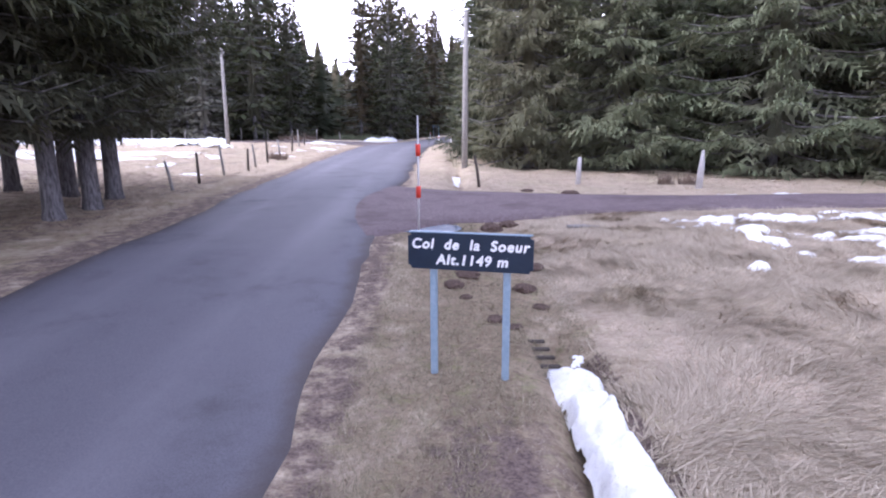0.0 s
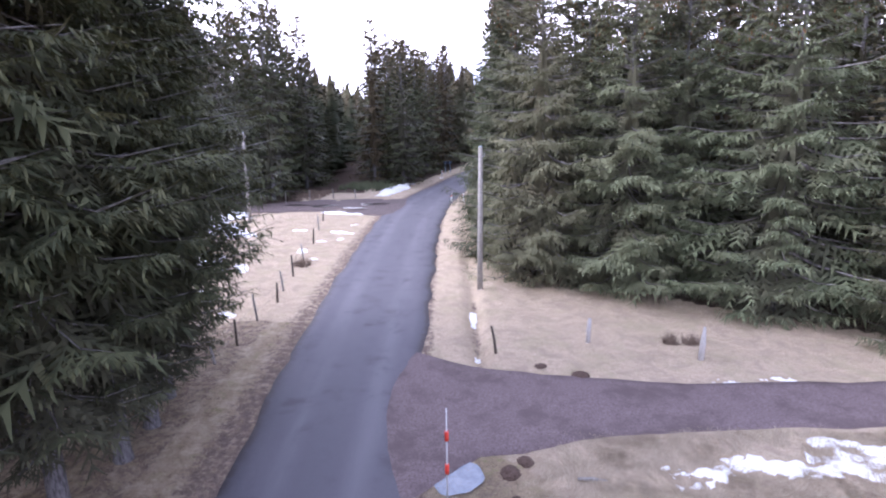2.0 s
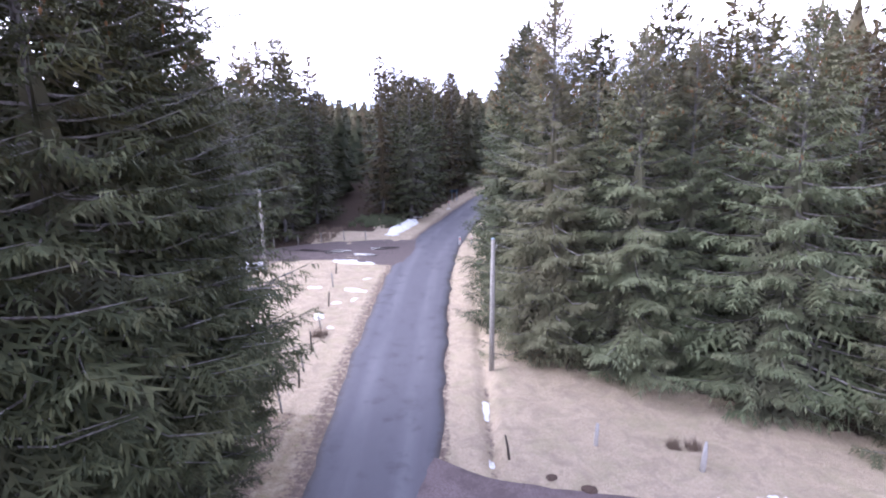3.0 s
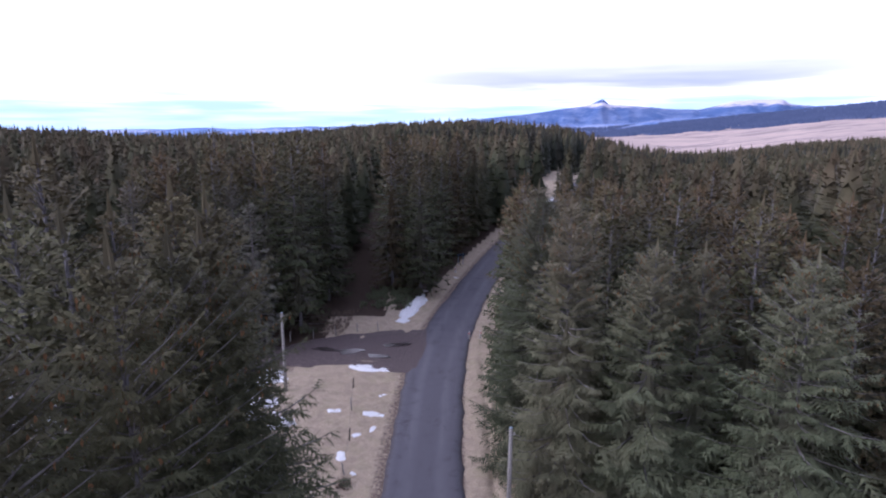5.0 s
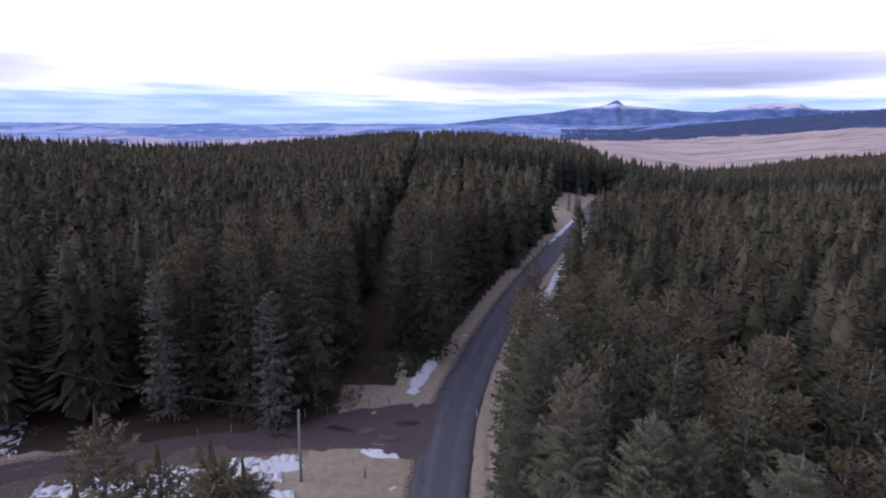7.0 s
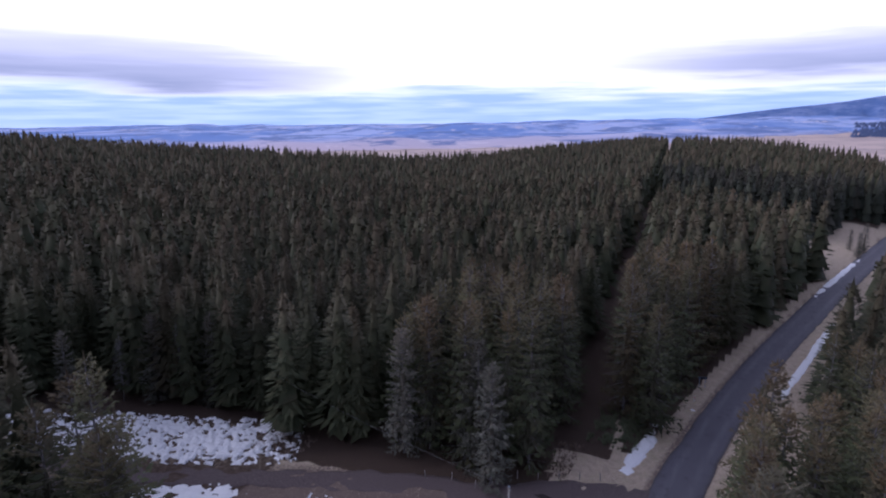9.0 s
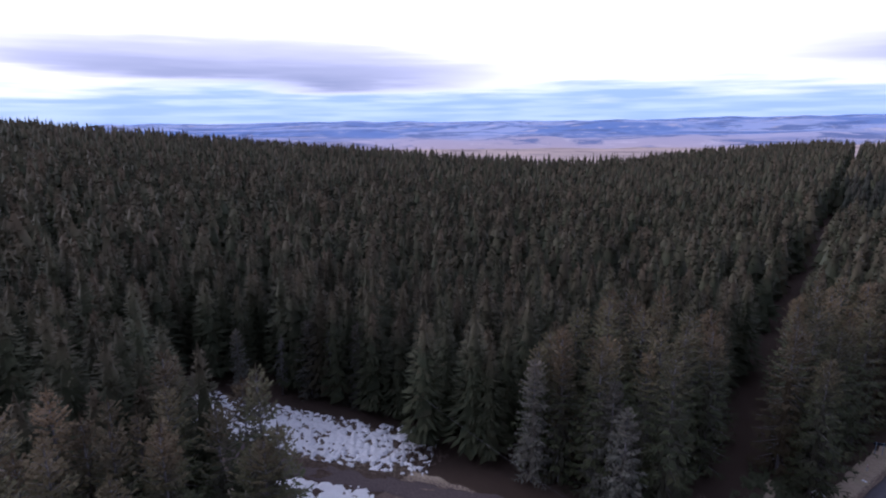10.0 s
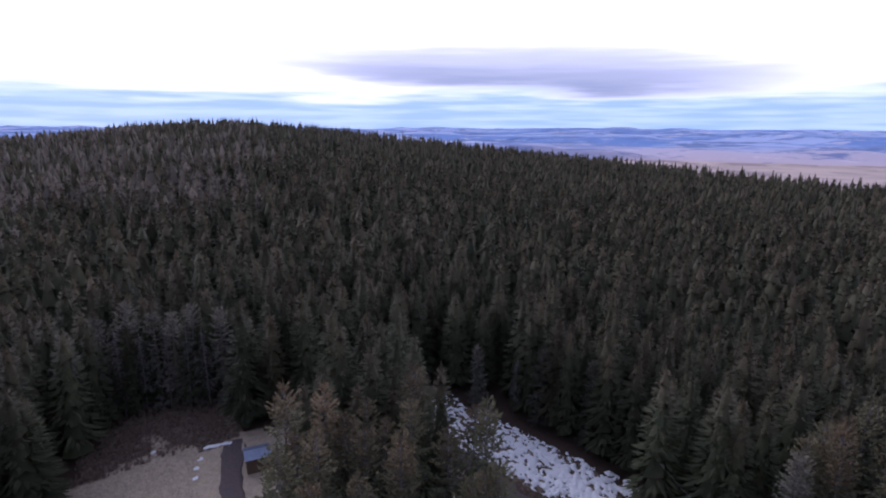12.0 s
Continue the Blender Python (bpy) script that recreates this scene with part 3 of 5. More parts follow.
def polar(name, azs, ds, height, mat, label, attr=None):
    A, D2 = np.meshgrid(np.radians(azs), np.array(ds))
    x, y = -D2 * np.sin(A), D2 * np.cos(A)
    z = height(np.degrees(A), D2, x, y)
    me = mesh(name, np.stack([x, y, z], -1).reshape(-1, 3).tolist(), [f[::-1] for f in grid_faces(len(azs), len(ds))], mat, True)
    if attr is not None:
        v = attr(np.degrees(A), D2, z)
        # holds painted haze for the valley, snow cover for the mountains
        c = me.color_attributes.new("snow", "FLOAT_COLOR", "POINT")
        c.data.foreach_set("color", np.stack([v, v, v, v * 0 + 1], -1).astype(np.float32).ravel())
    return thing(name, me, None, label, "distance", kind="structure")


def near_edge(a):
    return np.interp(a, [-22, 6], [2160, 960])


def valley_z(a, d, x, y):
    return far_height(a, d) + 7 * fbm(x / 420, y / 420, 31) + 16 * np.clip(fbm(x / 420, y / 260, 71), 0, 1) - np.where(d < near_edge(a), 30, 0)


polar("backdrop", np.arange(-62, 116, 0.6), [880, *np.arange(960, 2200, 60), *np.arange(2200, 4850, 70)], valley_z, VALLEY, "distant valley with fields and woods, blue haze painted into its colour",
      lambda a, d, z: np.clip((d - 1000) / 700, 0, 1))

CREST_AZ = [-62, -50, -40, -36, -31.7, -29.9, -29.2, -27, -25.4, -24.1, -22.7, -20.8, -18.3, -16.5, -15.3, -14.75, -14.5, -14.2, -13.85, -13.4, -12.6, -10.6, -8.4, -6.2, -3.4, -0.6, 2.5, 5, 8, 12, 15]
CREST_EL = [1.7, 1.9, 1.9, 1.95, 1.85, 2.05, 2.47, 2.5, 2.4, 2.02, 1.70, 1.72, 2.0, 2.15, 2.25, 2.34, 2.58, 2.79, 2.66, 2.42, 2.20, 1.92, 1.56, 1.30, 1.03, 0.65, 0.25, -0.2, -3.0, -5.0, -6.0]


def crest_z(a, d, x, y):
    top = 23 + 4600 * np.tan(np.radians(np.interp(a, CREST_AZ, CREST_EL)))
    w = np.clip((d - 3300) / 1300, 0, 1) ** 1.3
    rough = 1 + 0.16 * fbm(a * 0.9, d / 330, 17) * (1 - w)
    return (-40 + (top + 40) * w ** 0.7 * rough) - np.clip(d - 4600, 0, 300) * 0.4


polar("backdrop_mountains", np.arange(-62, 8.05, 0.14), np.arange(3250, 4851, 60), crest_z, MOUNT.mat, "far mountains streaked with snow under cloud, tinted blue for haze",
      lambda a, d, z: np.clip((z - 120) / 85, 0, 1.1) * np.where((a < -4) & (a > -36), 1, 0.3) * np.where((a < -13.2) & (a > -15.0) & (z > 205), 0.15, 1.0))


# ---------------------------------------------------------------- spruces
class Kites:
    """Gathers small kite-shaped sprays as triangles."""

    def __init__(self):
        self.v, self.f = [], []

    def kite(self, base, tip, wide, up):
        b, t = Vector(base), Vector(tip)
        d = t - b
        s = d.cross(up)
        if s.length < 1e-6:
            s = Vector((1, 0, 0))
        s = s.normalized() * wide
        m = b + d * 0.4
        i = len(self.v)
        self.v += [b[:], (m + s)[:], t[:], (m - s)[:]]
        self.f += [(i, i + 1, i + 2), (i, i + 2, i + 3)]

    def frond(self, base, tip, wide, up, teeth=4):
        """A feathered twig: a thin stem with pairs of side shoots, shorter towards the tip."""
        b, t = Vector(base), Vector(tip)
        d = t - b
        s = d.cross(up)
        s = s.normalized() if s.length > 1e-6 else Vector((1, 0, 0))
        self.kite(b, t, wide, up)
        for k in range(teeth):
            f = 0.08 + 0.80 * k / teeth
            p0, p1 = b + d * f, b + d * (f + 0.55 * 0.80 / teeth)
            reach = d.length * (0.40 - 0.26 * k / teeth)
            for sd in (-1, 1):
                e = p1 + d * 0.16 + s * sd * reach * 0.75 + Vector((0, 0, -0.22 * reach))
                i = len(self.v)
                self.v += [p0[:], p1[:], e[:]]
                self.f.append((i, i + 1, i + 2))

    def stick(self, pts, r0, r1):
        i0 = len(self.v)
        n = len(pts)
        for k, p in enumerate(pts):
            r = r0 + (r1 - r0) * k / (n - 1)
            for a in (0, 2.094, 4.189):
                self.v.append((p[0] + r * math.cos(a) * 0.7, p[1] + r * math.sin(a) * 0.7, p[2] + r * math.sin(a + 1)))
        for k in range(n - 1):
            for j in range(3):
                a, b = i0 + 3 * k + j, i0 + 3 * k + (j + 1) % 3
                self.f.append((a, b, b + 3, a + 3))


def spruce_meshes(seed, tall, wide, bare, whorls, stations, hang, droop=0.5, dead=0, needle=0.045, leaf=None, teeth=2, cones=0, shape=0.8, skirt=0.84, tuft=0.1):
    """Trunk and crown of a spruce: whorls of limbs that sag and lift again at the tip, hung with curtains of twigs."""
    rng = random.Random(seed)
    bm = bmesh.new()
    lean = [rng.uniform(-0.15, 0.15) for _ in range(2)]
    zs = [-0.3, 0.0, 0.25, 0.8, tall * 0.25, tall * 0.5, tall * 0.75, tall * 0.985]
    r0 = 0.0085 * tall + 0.02
    rr = [r0 * 1.5, r0 * 1.35, r0 * 1.08, r0, r0 * 0.8, r0 * 0.55, r0 * 0.40, 0.03]
    add_tube(bm, [(lean[0] * (z / tall) ** 2, lean[1] * (z / tall) ** 2, z) for z in zs], rr, 9)
    k, sticks, fruit = Kites(), Kites(), Kites()
    lobes = [(rng.uniform(0, 6.28), rng.uniform(0.05, 0.16)) for _ in range(3)]
    for w in range(whorls):
        t = min(max((w + rng.uniform(-0.3, 0.3)) / whorls, 0), 1)
        z0 = bare + (tall - bare - 0.3) * t ** 0.95
        full = (1 - t) ** shape * (skirt + (1 - skirt) * min(1, t * 4))
        n = rng.randint(4, 6) if t < 0.7 else rng.randint(7, 9)
        a0 = rng.uniform(0, 6.28)
        for j in range(n):
            if rng.random() < (0.04 if not dead else 0.25 if t < 0.22 else 0.10):
                continue
            a = a0 + j * 6.283 / n + rng.uniform(-0.35, 0.35)
            ln = wide * full * rng.uniform(0.70, 1.15) * (1 + sum(m * math.cos(q * (i + 1) + a * (i + 1) + t * 3) for i, (q, m) in enumerate(lobes))) + 0.20 * min(1, 0.4 + (1 - t) * 6) + tuft * min(1, (1 - t) * 6)
            ca, sa = math.cos(a), math.sin(a)
            z = z0 + rng.uniform(-0.5, 0.5) * (tall - bare) / whorls
            up = 1.25 * max(0.0, (t - 0.42) / 0.58) ** 1.25 + rng.uniform(-0.06, 0.06)
            sag = droop * (1 - t) ** 0.7 * rng.uniform(0.7, 1.25)
            ox, oy = lean[0] * (z / tall) ** 2, lean[1] * (z / tall) ** 2

            def at(s, up=up, sag=sag, ln=ln, ca=ca, sa=sa, z=z, ox=ox, oy=oy):
                return Vector((ox + ca * ln * s, oy + sa * ln * s, z + ln * ((up - 1.3 * sag) * s + 1.12 * sag * s ** 2.2)))
            if teeth:
                sticks.stick([at(0), at(0.3), at(0.62), at(0.97)], 0.011 * ln + 0.012, 0.006)
            else:
                sticks.stick([at(0), at(0.9)], 0.012 * ln + 0.008, 0.006)
            lat = Vector((-sa, ca, 0))
            ns = max(8 if teeth > 2 else 4, int(stations * (0.36 + 0.64 * full)))
            for i in range(ns):
                s = 0.20 + 0.80 * (i + rng.uniform(0.1, 0.9)) / ns
                p = at(s)
                d = (at(min(s + 0.05, 1.05)) - p).normalized()
                reach = ((0.42 if teeth > 1 else 0.32) * ln * (1.12 - s) + 0.24 * min(1.0, 0.6 + (1 - t) * 4)) * rng.uniform(0.65, 1.25)
                for sd in (-1, 1):
                    tip = p + (lat * sd * rng.uniform(0.5, 0.9) + d * rng.uniform(0.4, 0.85) + Vector((0, 0, -rng.uniform(0.1, 0.55)))) * reach
                    roll = Vector((rng.uniform(-0.7, 0.7), rng.uniform(-0.7, 0.7), 1))
                    if teeth:
                        k.frond(p, tip, needle, roll, teeth)
                    else:
                        k.kite(p, tip, reach * 0.22 + 0.02, roll)
                    for _ in range(hang):
                        o = p.lerp(tip, rng.uniform(0.15, 1.0))
                        drop = Vector((rng.uniform(-0.09, 0.09), rng.uniform(-0.09, 0.09), -rng.uniform(0.12, 0.38) * (0.35 + 0.65 * full)))
                        k.kite(o, o + drop + d * 0.08, needle * rng.uniform(0.7, 1.2), Vector((ca + rng.uniform(-0.8, 0.8), sa + rng.uniform(-0.8, 0.8), 0.2)))
            k.kite(at(0.75), at(1.07), needle * 1.3, Vector((rng.uniform(-0.4, 0.4), 0, 1)))
            if cones and 0.62 < t < 0.95 and rng.random() < 0.6:
                for _ in range(cones):
                    o = at(rng.uniform(0.55, 1.0)) + Vector((rng.uniform(-0.15, 0.15), rng.uniform(-0.15, 0.15), -0.03))
                    for q in (Vector((1, 0, 0)), Vector((0, 1, 0))):
                        fruit.kite(o, o - Vector((0, 0, 0.16)), 0.028, q)
    for q in (Vector((1, 0, 0)), Vector((0, 1, 0))):
        k.kite((lean[0], lean[1], tall - 0.9), (lean[0], lean[1], tall + 0.6), 0.10, q)
    tiers = 12
    for w in range(tiers - 5):
        t = w / tiers
        lo, hi = bare + 0.6 + (tall - bare - 0.6) * t, min(bare + 0.6 + (tall - bare) * (t + 1.9 / tiers), tall - 0.2)
        i0, a0 = len(k.v), rng.uniform(0, 6.28)
        k.v.append((lean[0] * t * t, lean[1] * t * t, hi))
        for j in range(12):
            q = (wide * 0.17 * (1 - t) ** shape + 0.03) * (rng.uniform(0.9, 1.3) if j % 2 else rng.uniform(0.3, 0.55))
            k.v.append((math.cos(a0 + j * 0.5236) * q, math.sin(a0 + j * 0.5236) * q, lo + (rng.uniform(-0.5, 0.1) if j % 2 else rng.uniform(0.2, 0.6))))
        k.f += [(i0, i0 + 1 + j, i0 + 1 + (j + 1) % 12) for j in range(12)]
    for _ in range(dead):
        a, z, ln = rng.uniform(0, 6.28), rng.uniform(1.6, bare + 1.5), rng.uniform(0.4, 1.5)
        e = Vector((math.cos(a) * ln, math.sin(a) * ln, z - rng.uniform(0.0, 0.5) * ln))
        sticks.stick([(0, 0, z), (Vector((0, 0, z)) + e) / 2 + Vector((0, 0, 0.05)), e], 0.014, 0.004)
    tm = bpy.data.meshes.new("trunk")
    bm.to_mesh(tm)
    bm.free()
    tm.materials.append(BARK)
    n1, n2 = len(k.v), len(k.v) + len(sticks.v)
    cm = mesh("crown", k.v + sticks.v + fruit.v, k.f + [tuple(i + n1 for i in f) for f in sticks.f] + [tuple(i + n2 for i in f) for f in fruit.f], leaf or NEEDLE)
    cm.materials.append(TWIGBARK), cm.materials.append(CONES)
    slot = np.zeros(len(cm.polygons), dtype=np.int32)
    slot[len(k.f):] = 1
    slot[len(k.f) + len(sticks.f):] = 2
    cm.polygons.foreach_set("material_index", slot)
    mark_crown(cm, bare, tall, wide, shape)
    return tm, cm


def mark_crown(me, lo, hi, wide, shape):
    """Height within the crown and reach outward, both 0 to 1: browner cone-bearing tops, bare brown inner twigs."""
    co = np.empty(len(me.vertices) * 3, dtype=np.float32)
    me.vertices.foreach_get("co", co)
    h = np.clip((co[2::3] - lo) / (hi - lo), 0, 1)
    out = np.clip(np.hypot(co[0::3], co[1::3]) / (wide * (1 - h) ** shape + 0.35), 0, 1)
    me.color_attributes.new("crown", "FLOAT_COLOR", "POINT").data.foreach_set("color", np.stack([h, h, out, h * 0 + 1], -1).astype(np.float32).ravel())


def spruce(kind, at, label, group):
    tm, cm = kind
    ob = thing("spruce_tree", None, at, label, "conifer tree", group)
    part("trunk", tm, BARK, ob), part("crown", cm, NEEDLE, ob)
    return ob


# ------------- where trees grow
EDGE_RX, EDGE_RY = [1.5, 2.6, 5, 8, 10, 13.4, 20, 30, 60], [31, 28.0, 24.6, 23.2, 21.6, 18.8, 14.6, 10.5, 1]
OPEN = [(-13.62, 50.83), (-23.6, 45.6), (-36.1, 44.2), (-42.2, 42.8), (-45.2, 44.2), (-49.4, 46.6), (-58.5, 42.5), (-65.5, 37.3), (-69.7, 33.5), (-75.4, 26.0), (-74, 16), (-69, 9), (-70.5, 2.2), (-74.5, 1.5), (-76.4, -0.3),
        (-79.8, -5.4), (-81.8, -11.5), (-79.5, -15.5), (-70, -17.5), (-60, -20), (-50, -70), (0, -70), (0, 52.5)]


def in_open(x, y):
    hit = False
    for (x1, y1), (x2, y2) in zip(OPEN, OPEN[1:] + OPEN[:1]):
        if (y1 > y) != (y2 > y) and x < (x2 - x1) * (y - y1) / (y2 - y1) + x1:
            hit = not hit
    return hit


RIDE_X, RIDE_Y = [-12.0, -11.9, -17.1, -31, -38], [40, 52, 106, 364, 470]


def cross_ride(x):
    """The near side of the open strip that crosses the forest beyond the road."""
    return float(np.interp(x, [-23, -9, 18, 38, 77, 140], [190, 179, 148, 168, 180, 195]))


def stand(x, y):
    """Which stand of trees a place belongs to: '' for none."""
    d = math.hypot(x, y)
    azd = math.degrees(math.atan2(-x, y))
    if d > float(np.interp(azd, RIDGE_AZ, RIDGE_D)) + 55 or azd < (-46 if d > 60 else -75) or azd > 118:
        return ""
    rm = float(road_soft(y))
    cut = cross_ride(x)
    if x > -23 and cut < y < cut + 26:
        return ""
    if y > 150 and y < 215 and x > rm - 14 and x < rm + 4.5:
        return ""
    if x > rm:
        inside = x > max(rm + 5.2, float(np.interp(y, [44, 49, 56, 68, 80], [3, 7.2, 9.2, 11.2, rm + 10.2]))) and y > float(np.interp(x, EDGE_RX, EDGE_RY)) and y < 225
        return "east" if inside or y >= 225 else ""
    ride = float(np.interp(y, RIDE_Y, RIDE_X))
    if x > ride:
        ok = y > 57.5 and x < rm - 5.0 and x > ride + 3.0 + (1.2 if y < 64 else 0)
        return "north" if ok or y >= 225 else ""
    if x < ride - 3.0 and not in_open(x, y):
        return "west"
    low = float(np.interp(x, [-70, -59, -51.6, -46, -40], [14.6, 9.8, 5.1, 3.0, 0.4]))
    if -72 < x < -36 and low - 0.8 < y < 22.3 and math.hypot(x + 63.2, y - 3.1) > 4:
        return "belt"
    return ""


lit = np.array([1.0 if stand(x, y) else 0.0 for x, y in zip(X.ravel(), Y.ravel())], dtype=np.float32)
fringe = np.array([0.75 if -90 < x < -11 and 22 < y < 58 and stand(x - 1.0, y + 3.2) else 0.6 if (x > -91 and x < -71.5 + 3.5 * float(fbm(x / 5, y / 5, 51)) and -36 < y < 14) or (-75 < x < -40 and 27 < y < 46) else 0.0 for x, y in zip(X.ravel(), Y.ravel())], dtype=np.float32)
# ride floor darkened as well: the trees' shade on it put into the colour
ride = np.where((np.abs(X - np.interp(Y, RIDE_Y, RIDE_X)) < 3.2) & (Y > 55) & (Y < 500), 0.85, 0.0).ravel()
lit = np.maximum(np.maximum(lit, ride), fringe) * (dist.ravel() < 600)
gme.color_attributes.new("litter_and_shade", "FLOAT_COLOR", "POINT").data.foreach_set("color", np.stack([lit, lit, lit, lit * 0 + 1], -1).astype(np.float32).ravel())

rng = random.Random(7)
near_kinds = [spruce_meshes(20 + i, t, w, b, wh, 14, 2, dr, 0, 0.022, None, 4, 4, 0.66) for i, (t, w, b, wh, dr) in enumerate(((15.0, 3.5, 0.1, 40, 0.44), (15.6, 3.7, 0.15, 41, 0.48)))]
grove_kinds = [spruce_meshes(40 + i, t, w, b, wh, 15, 2, dr, 40, 0.022, NEEDLE_COPSE, 4, 3, 0.80, 0.35, 0.15) for i, (t, w, b, wh, dr) in enumerate(((19.0, 3.9, 2.3, 44, 0.5), (18.4, 3.7, 2.6, 43, 0.52)))]
back_kinds = [spruce_meshes(50, 18.6, 3.6, 2.4, 36, 8, 1, 0.5, 30, 0.05, NEEDLE_COPSE, 2, 0, 0.78, 0.4, 0.2)]
mid_kinds = [spruce_meshes(60 + i, t, w, b, wh, 4, 1, dr, 0, 0.09, NEEDLE_MID, 0, 1, 0.62) for i, (t, w, b, wh, dr) in enumerate(((15.2, 2.9, 0.8, 23, 0.36), (16.0, 3.0, 1.0, 24, 0.4), (14.6, 2.8, 0.6, 22, 0.36), (16.8, 2.9, 1.2, 24, 0.4)))]

placed = []


def plant(kinds, x, y, label, group, lo=0.92, hi=1.08, fat=1.0):
    i = len(placed)
    s = rng.uniform(lo, hi)
    ob = spruce(kinds[rng.randrange(len(kinds))], pose(x, y, H(x, y) - 0.06, 0, 0, rng.uniform(0, 360)), label, group)
    ob.scale = (s * fat, s * fat, s)
    placed.append((x, y))
    return ob


# roadside copse with cleaned lower trunks, plus unseen trees added for shade
COPSE_AND_BLOCKERS = [(-7.93, 9.2), (-7.85, 11.15), (-7.95, 12.6), (-8.25, 14.0), (-9.5, 14.2), (-10.6, 16.6), (-11.7, 15.2), (-13.2, 14.7), (-8.82, 6.46), (-10.6, 11.6), (-10.99, 8.04), (-12.7, 12.8), (-14.02, 9.87), (-15.5, 12.16),
         # from (-9.2, 0.6) on: unseen trees added to keep light off the copse
         (-9.74, 3.86), (-13.48, 5.4), (-9.2, 0.6), (-9.6, -3.0), (-12.6, 1.8), (-12.4, -2.0), (-9.4, -6.4), (-11.8, -5.4), (-15.4, -0.4), (-16.0, 4.4), (-9.6, -10.0), (-13.0, -8.6)]
for x, y in COPSE_AND_BLOCKERS:
    s = 1.08 if x < -13 and y > 14 else 0.98 if y > 14.5 else 1.0
    plant(mid_kinds if y < 3 or x < -13.5 else grove_kinds if x > -9.6 else back_kinds, x, y, "tall roadside spruce with bare grey lower trunk; those out of view added for shade", "roadside copse", 0.95 * s, 1.02 * s, 1.05)
# eastern edge, drooping to the ground
EAST_FRONT = [(3.9, 26.0, 1.07, 0.95), (7.4, 24.4, 1.0, 1.05), (12.2, 20.9, 1.02, 1.12), (9.7, 24.4, 0.99, 0.85), (16.6, 17.2, 0.98, 1.05), (20.2, 14.8, 1.0, 1.0)]
for x, y, tall, fat in EAST_FRONT:
    plant(near_kinds, x, y, "dense green spruce with limbs sweeping to the ground", "eastern spruce edge", tall, tall + 0.02, fat)
EAST_EDGE = [(3.1, 30.4), (3.5, 33.9), (3.0, 37.2), (3.1, 40.6), (3.3, 43.8), (4.0, 46.8), (6.7, 29.4), (6.6, 32.6), (9.6, 28.0), (12.6, 25.6), (15.6, 22.6), (18.6, 19.8), (23.4, 12.9), (22.0, 17.4)]
for x, y in EAST_EDGE:
    plant(near_kinds if x < 4.5 and y < 36 else mid_kinds, x, y, "dense green spruce with limbs sweeping to the ground", "eastern spruce edge", 0.97, 1.06, 0.98)
for x, y in ((3.5, 49.4), (5.8, 50.4), (7.9, 48.6), (4.8, 53.0)):
    plant(mid_kinds, x, y, "dense green spruce with limbs sweeping to the ground", "eastern spruce edge", 0.84, 0.92, 1.05)
cells = []
for gx in np.arange(-470, 420, 3.75):
    for gy in np.arange(-200, 520, 3.75):
        x, y = gx + rng.uniform(-1.35, 1.35), gy + rng.uniform(-1.35, 1.35)
        st = stand(x, y)
        if st and all(abs(x - a) > 2.6 or abs(y - b) > 2.6 for a, b in placed[:60]):
            cells.append((math.hypot(x, y), x, y, st))
cells.sort(key=lambda c: c[0] * (0.55 if (c[3] == "west" and c[1] > -34 and c[2] < 78) or (c[3] == "north" and c[2] < 92) else 0.7 if c[3] == "east" and c[1] < 14 and c[2] < 70 else 1.2 if c[3] == "east" else 1.0))
LABELS = {"east": "dark green spruce in the dense eastern plantation", "west": "dark olive spruce in the western plantation", "north": "dark spruce in the plantation block by the road",
          "belt": "spruce in the belt of trees south of the forest road"}
N_NEAR = 135
for d, x, y, st in cells[:N_NEAR]:
    plant(mid_kinds, x, y, LABELS[st], st + " plantation", 0.88 if st == "east" else 1.0, 1.02 if st == "east" else 1.12, 1.0)


def gather(kinds_arr, rows, name, mat, label):
    """Many trees joined into one mesh."""
    V, F, C, n = [], [], [], 0
    for i, (d, x, y, st) in enumerate(rows):
        v, f = kinds_arr[rng.randrange(len(kinds_arr))]
        s, a = rng.uniform(0.84, 1.10), rng.uniform(0, 6.28)
        s *= 1.06 if d < (110 if st == "east" else 80) else 1.0
        w = s * rng.uniform(0.95, 1.25)
        c, sn = math.cos(a) * w, math.sin(a) * w
        p = np.empty_like(v)
        p[:, 0], p[:, 1], p[:, 2] = v[:, 0] * c - v[:, 1] * sn + x, v[:, 0] * sn + v[:, 1] * c + y, v[:, 2] * s + float(heights[i])
        V.append(p)
        F.append(f + n)
        C.append(np.stack([np.clip(v[:, 2] / v[:, 2].max(), 0, 1), np.full(len(v), rng.random())], -1))
        n += len(v)
    V, F = np.concatenate(V).astype(np.float32), np.concatenate(F).astype(np.int32)
    me = bpy.data.meshes.new(name)
    me.vertices.add(len(V))
    me.vertices.foreach_set("co", V.ravel())
    me.loops.add(F.size)
    me.loops.foreach_set("vertex_index", F.ravel())
    me.polygons.add(len(F))
    me.polygons.foreach_set("loop_start", np.arange(0, F.size, 3, dtype=np.int32))
    me.update(calc_edges=True)
    C = np.concatenate(C).astype(np.float32)
    me.color_attributes.new("crown", "FLOAT_COLOR", "POINT").data.foreach_set("color", np.stack([C[:, 0], C[:, 1], C[:, 0] * 0 + 1, C[:, 0] * 0 + 1], -1).ravel())
    me.materials.append(mat)
    return thing(name, me, None, label, "forest", kind="stuff")


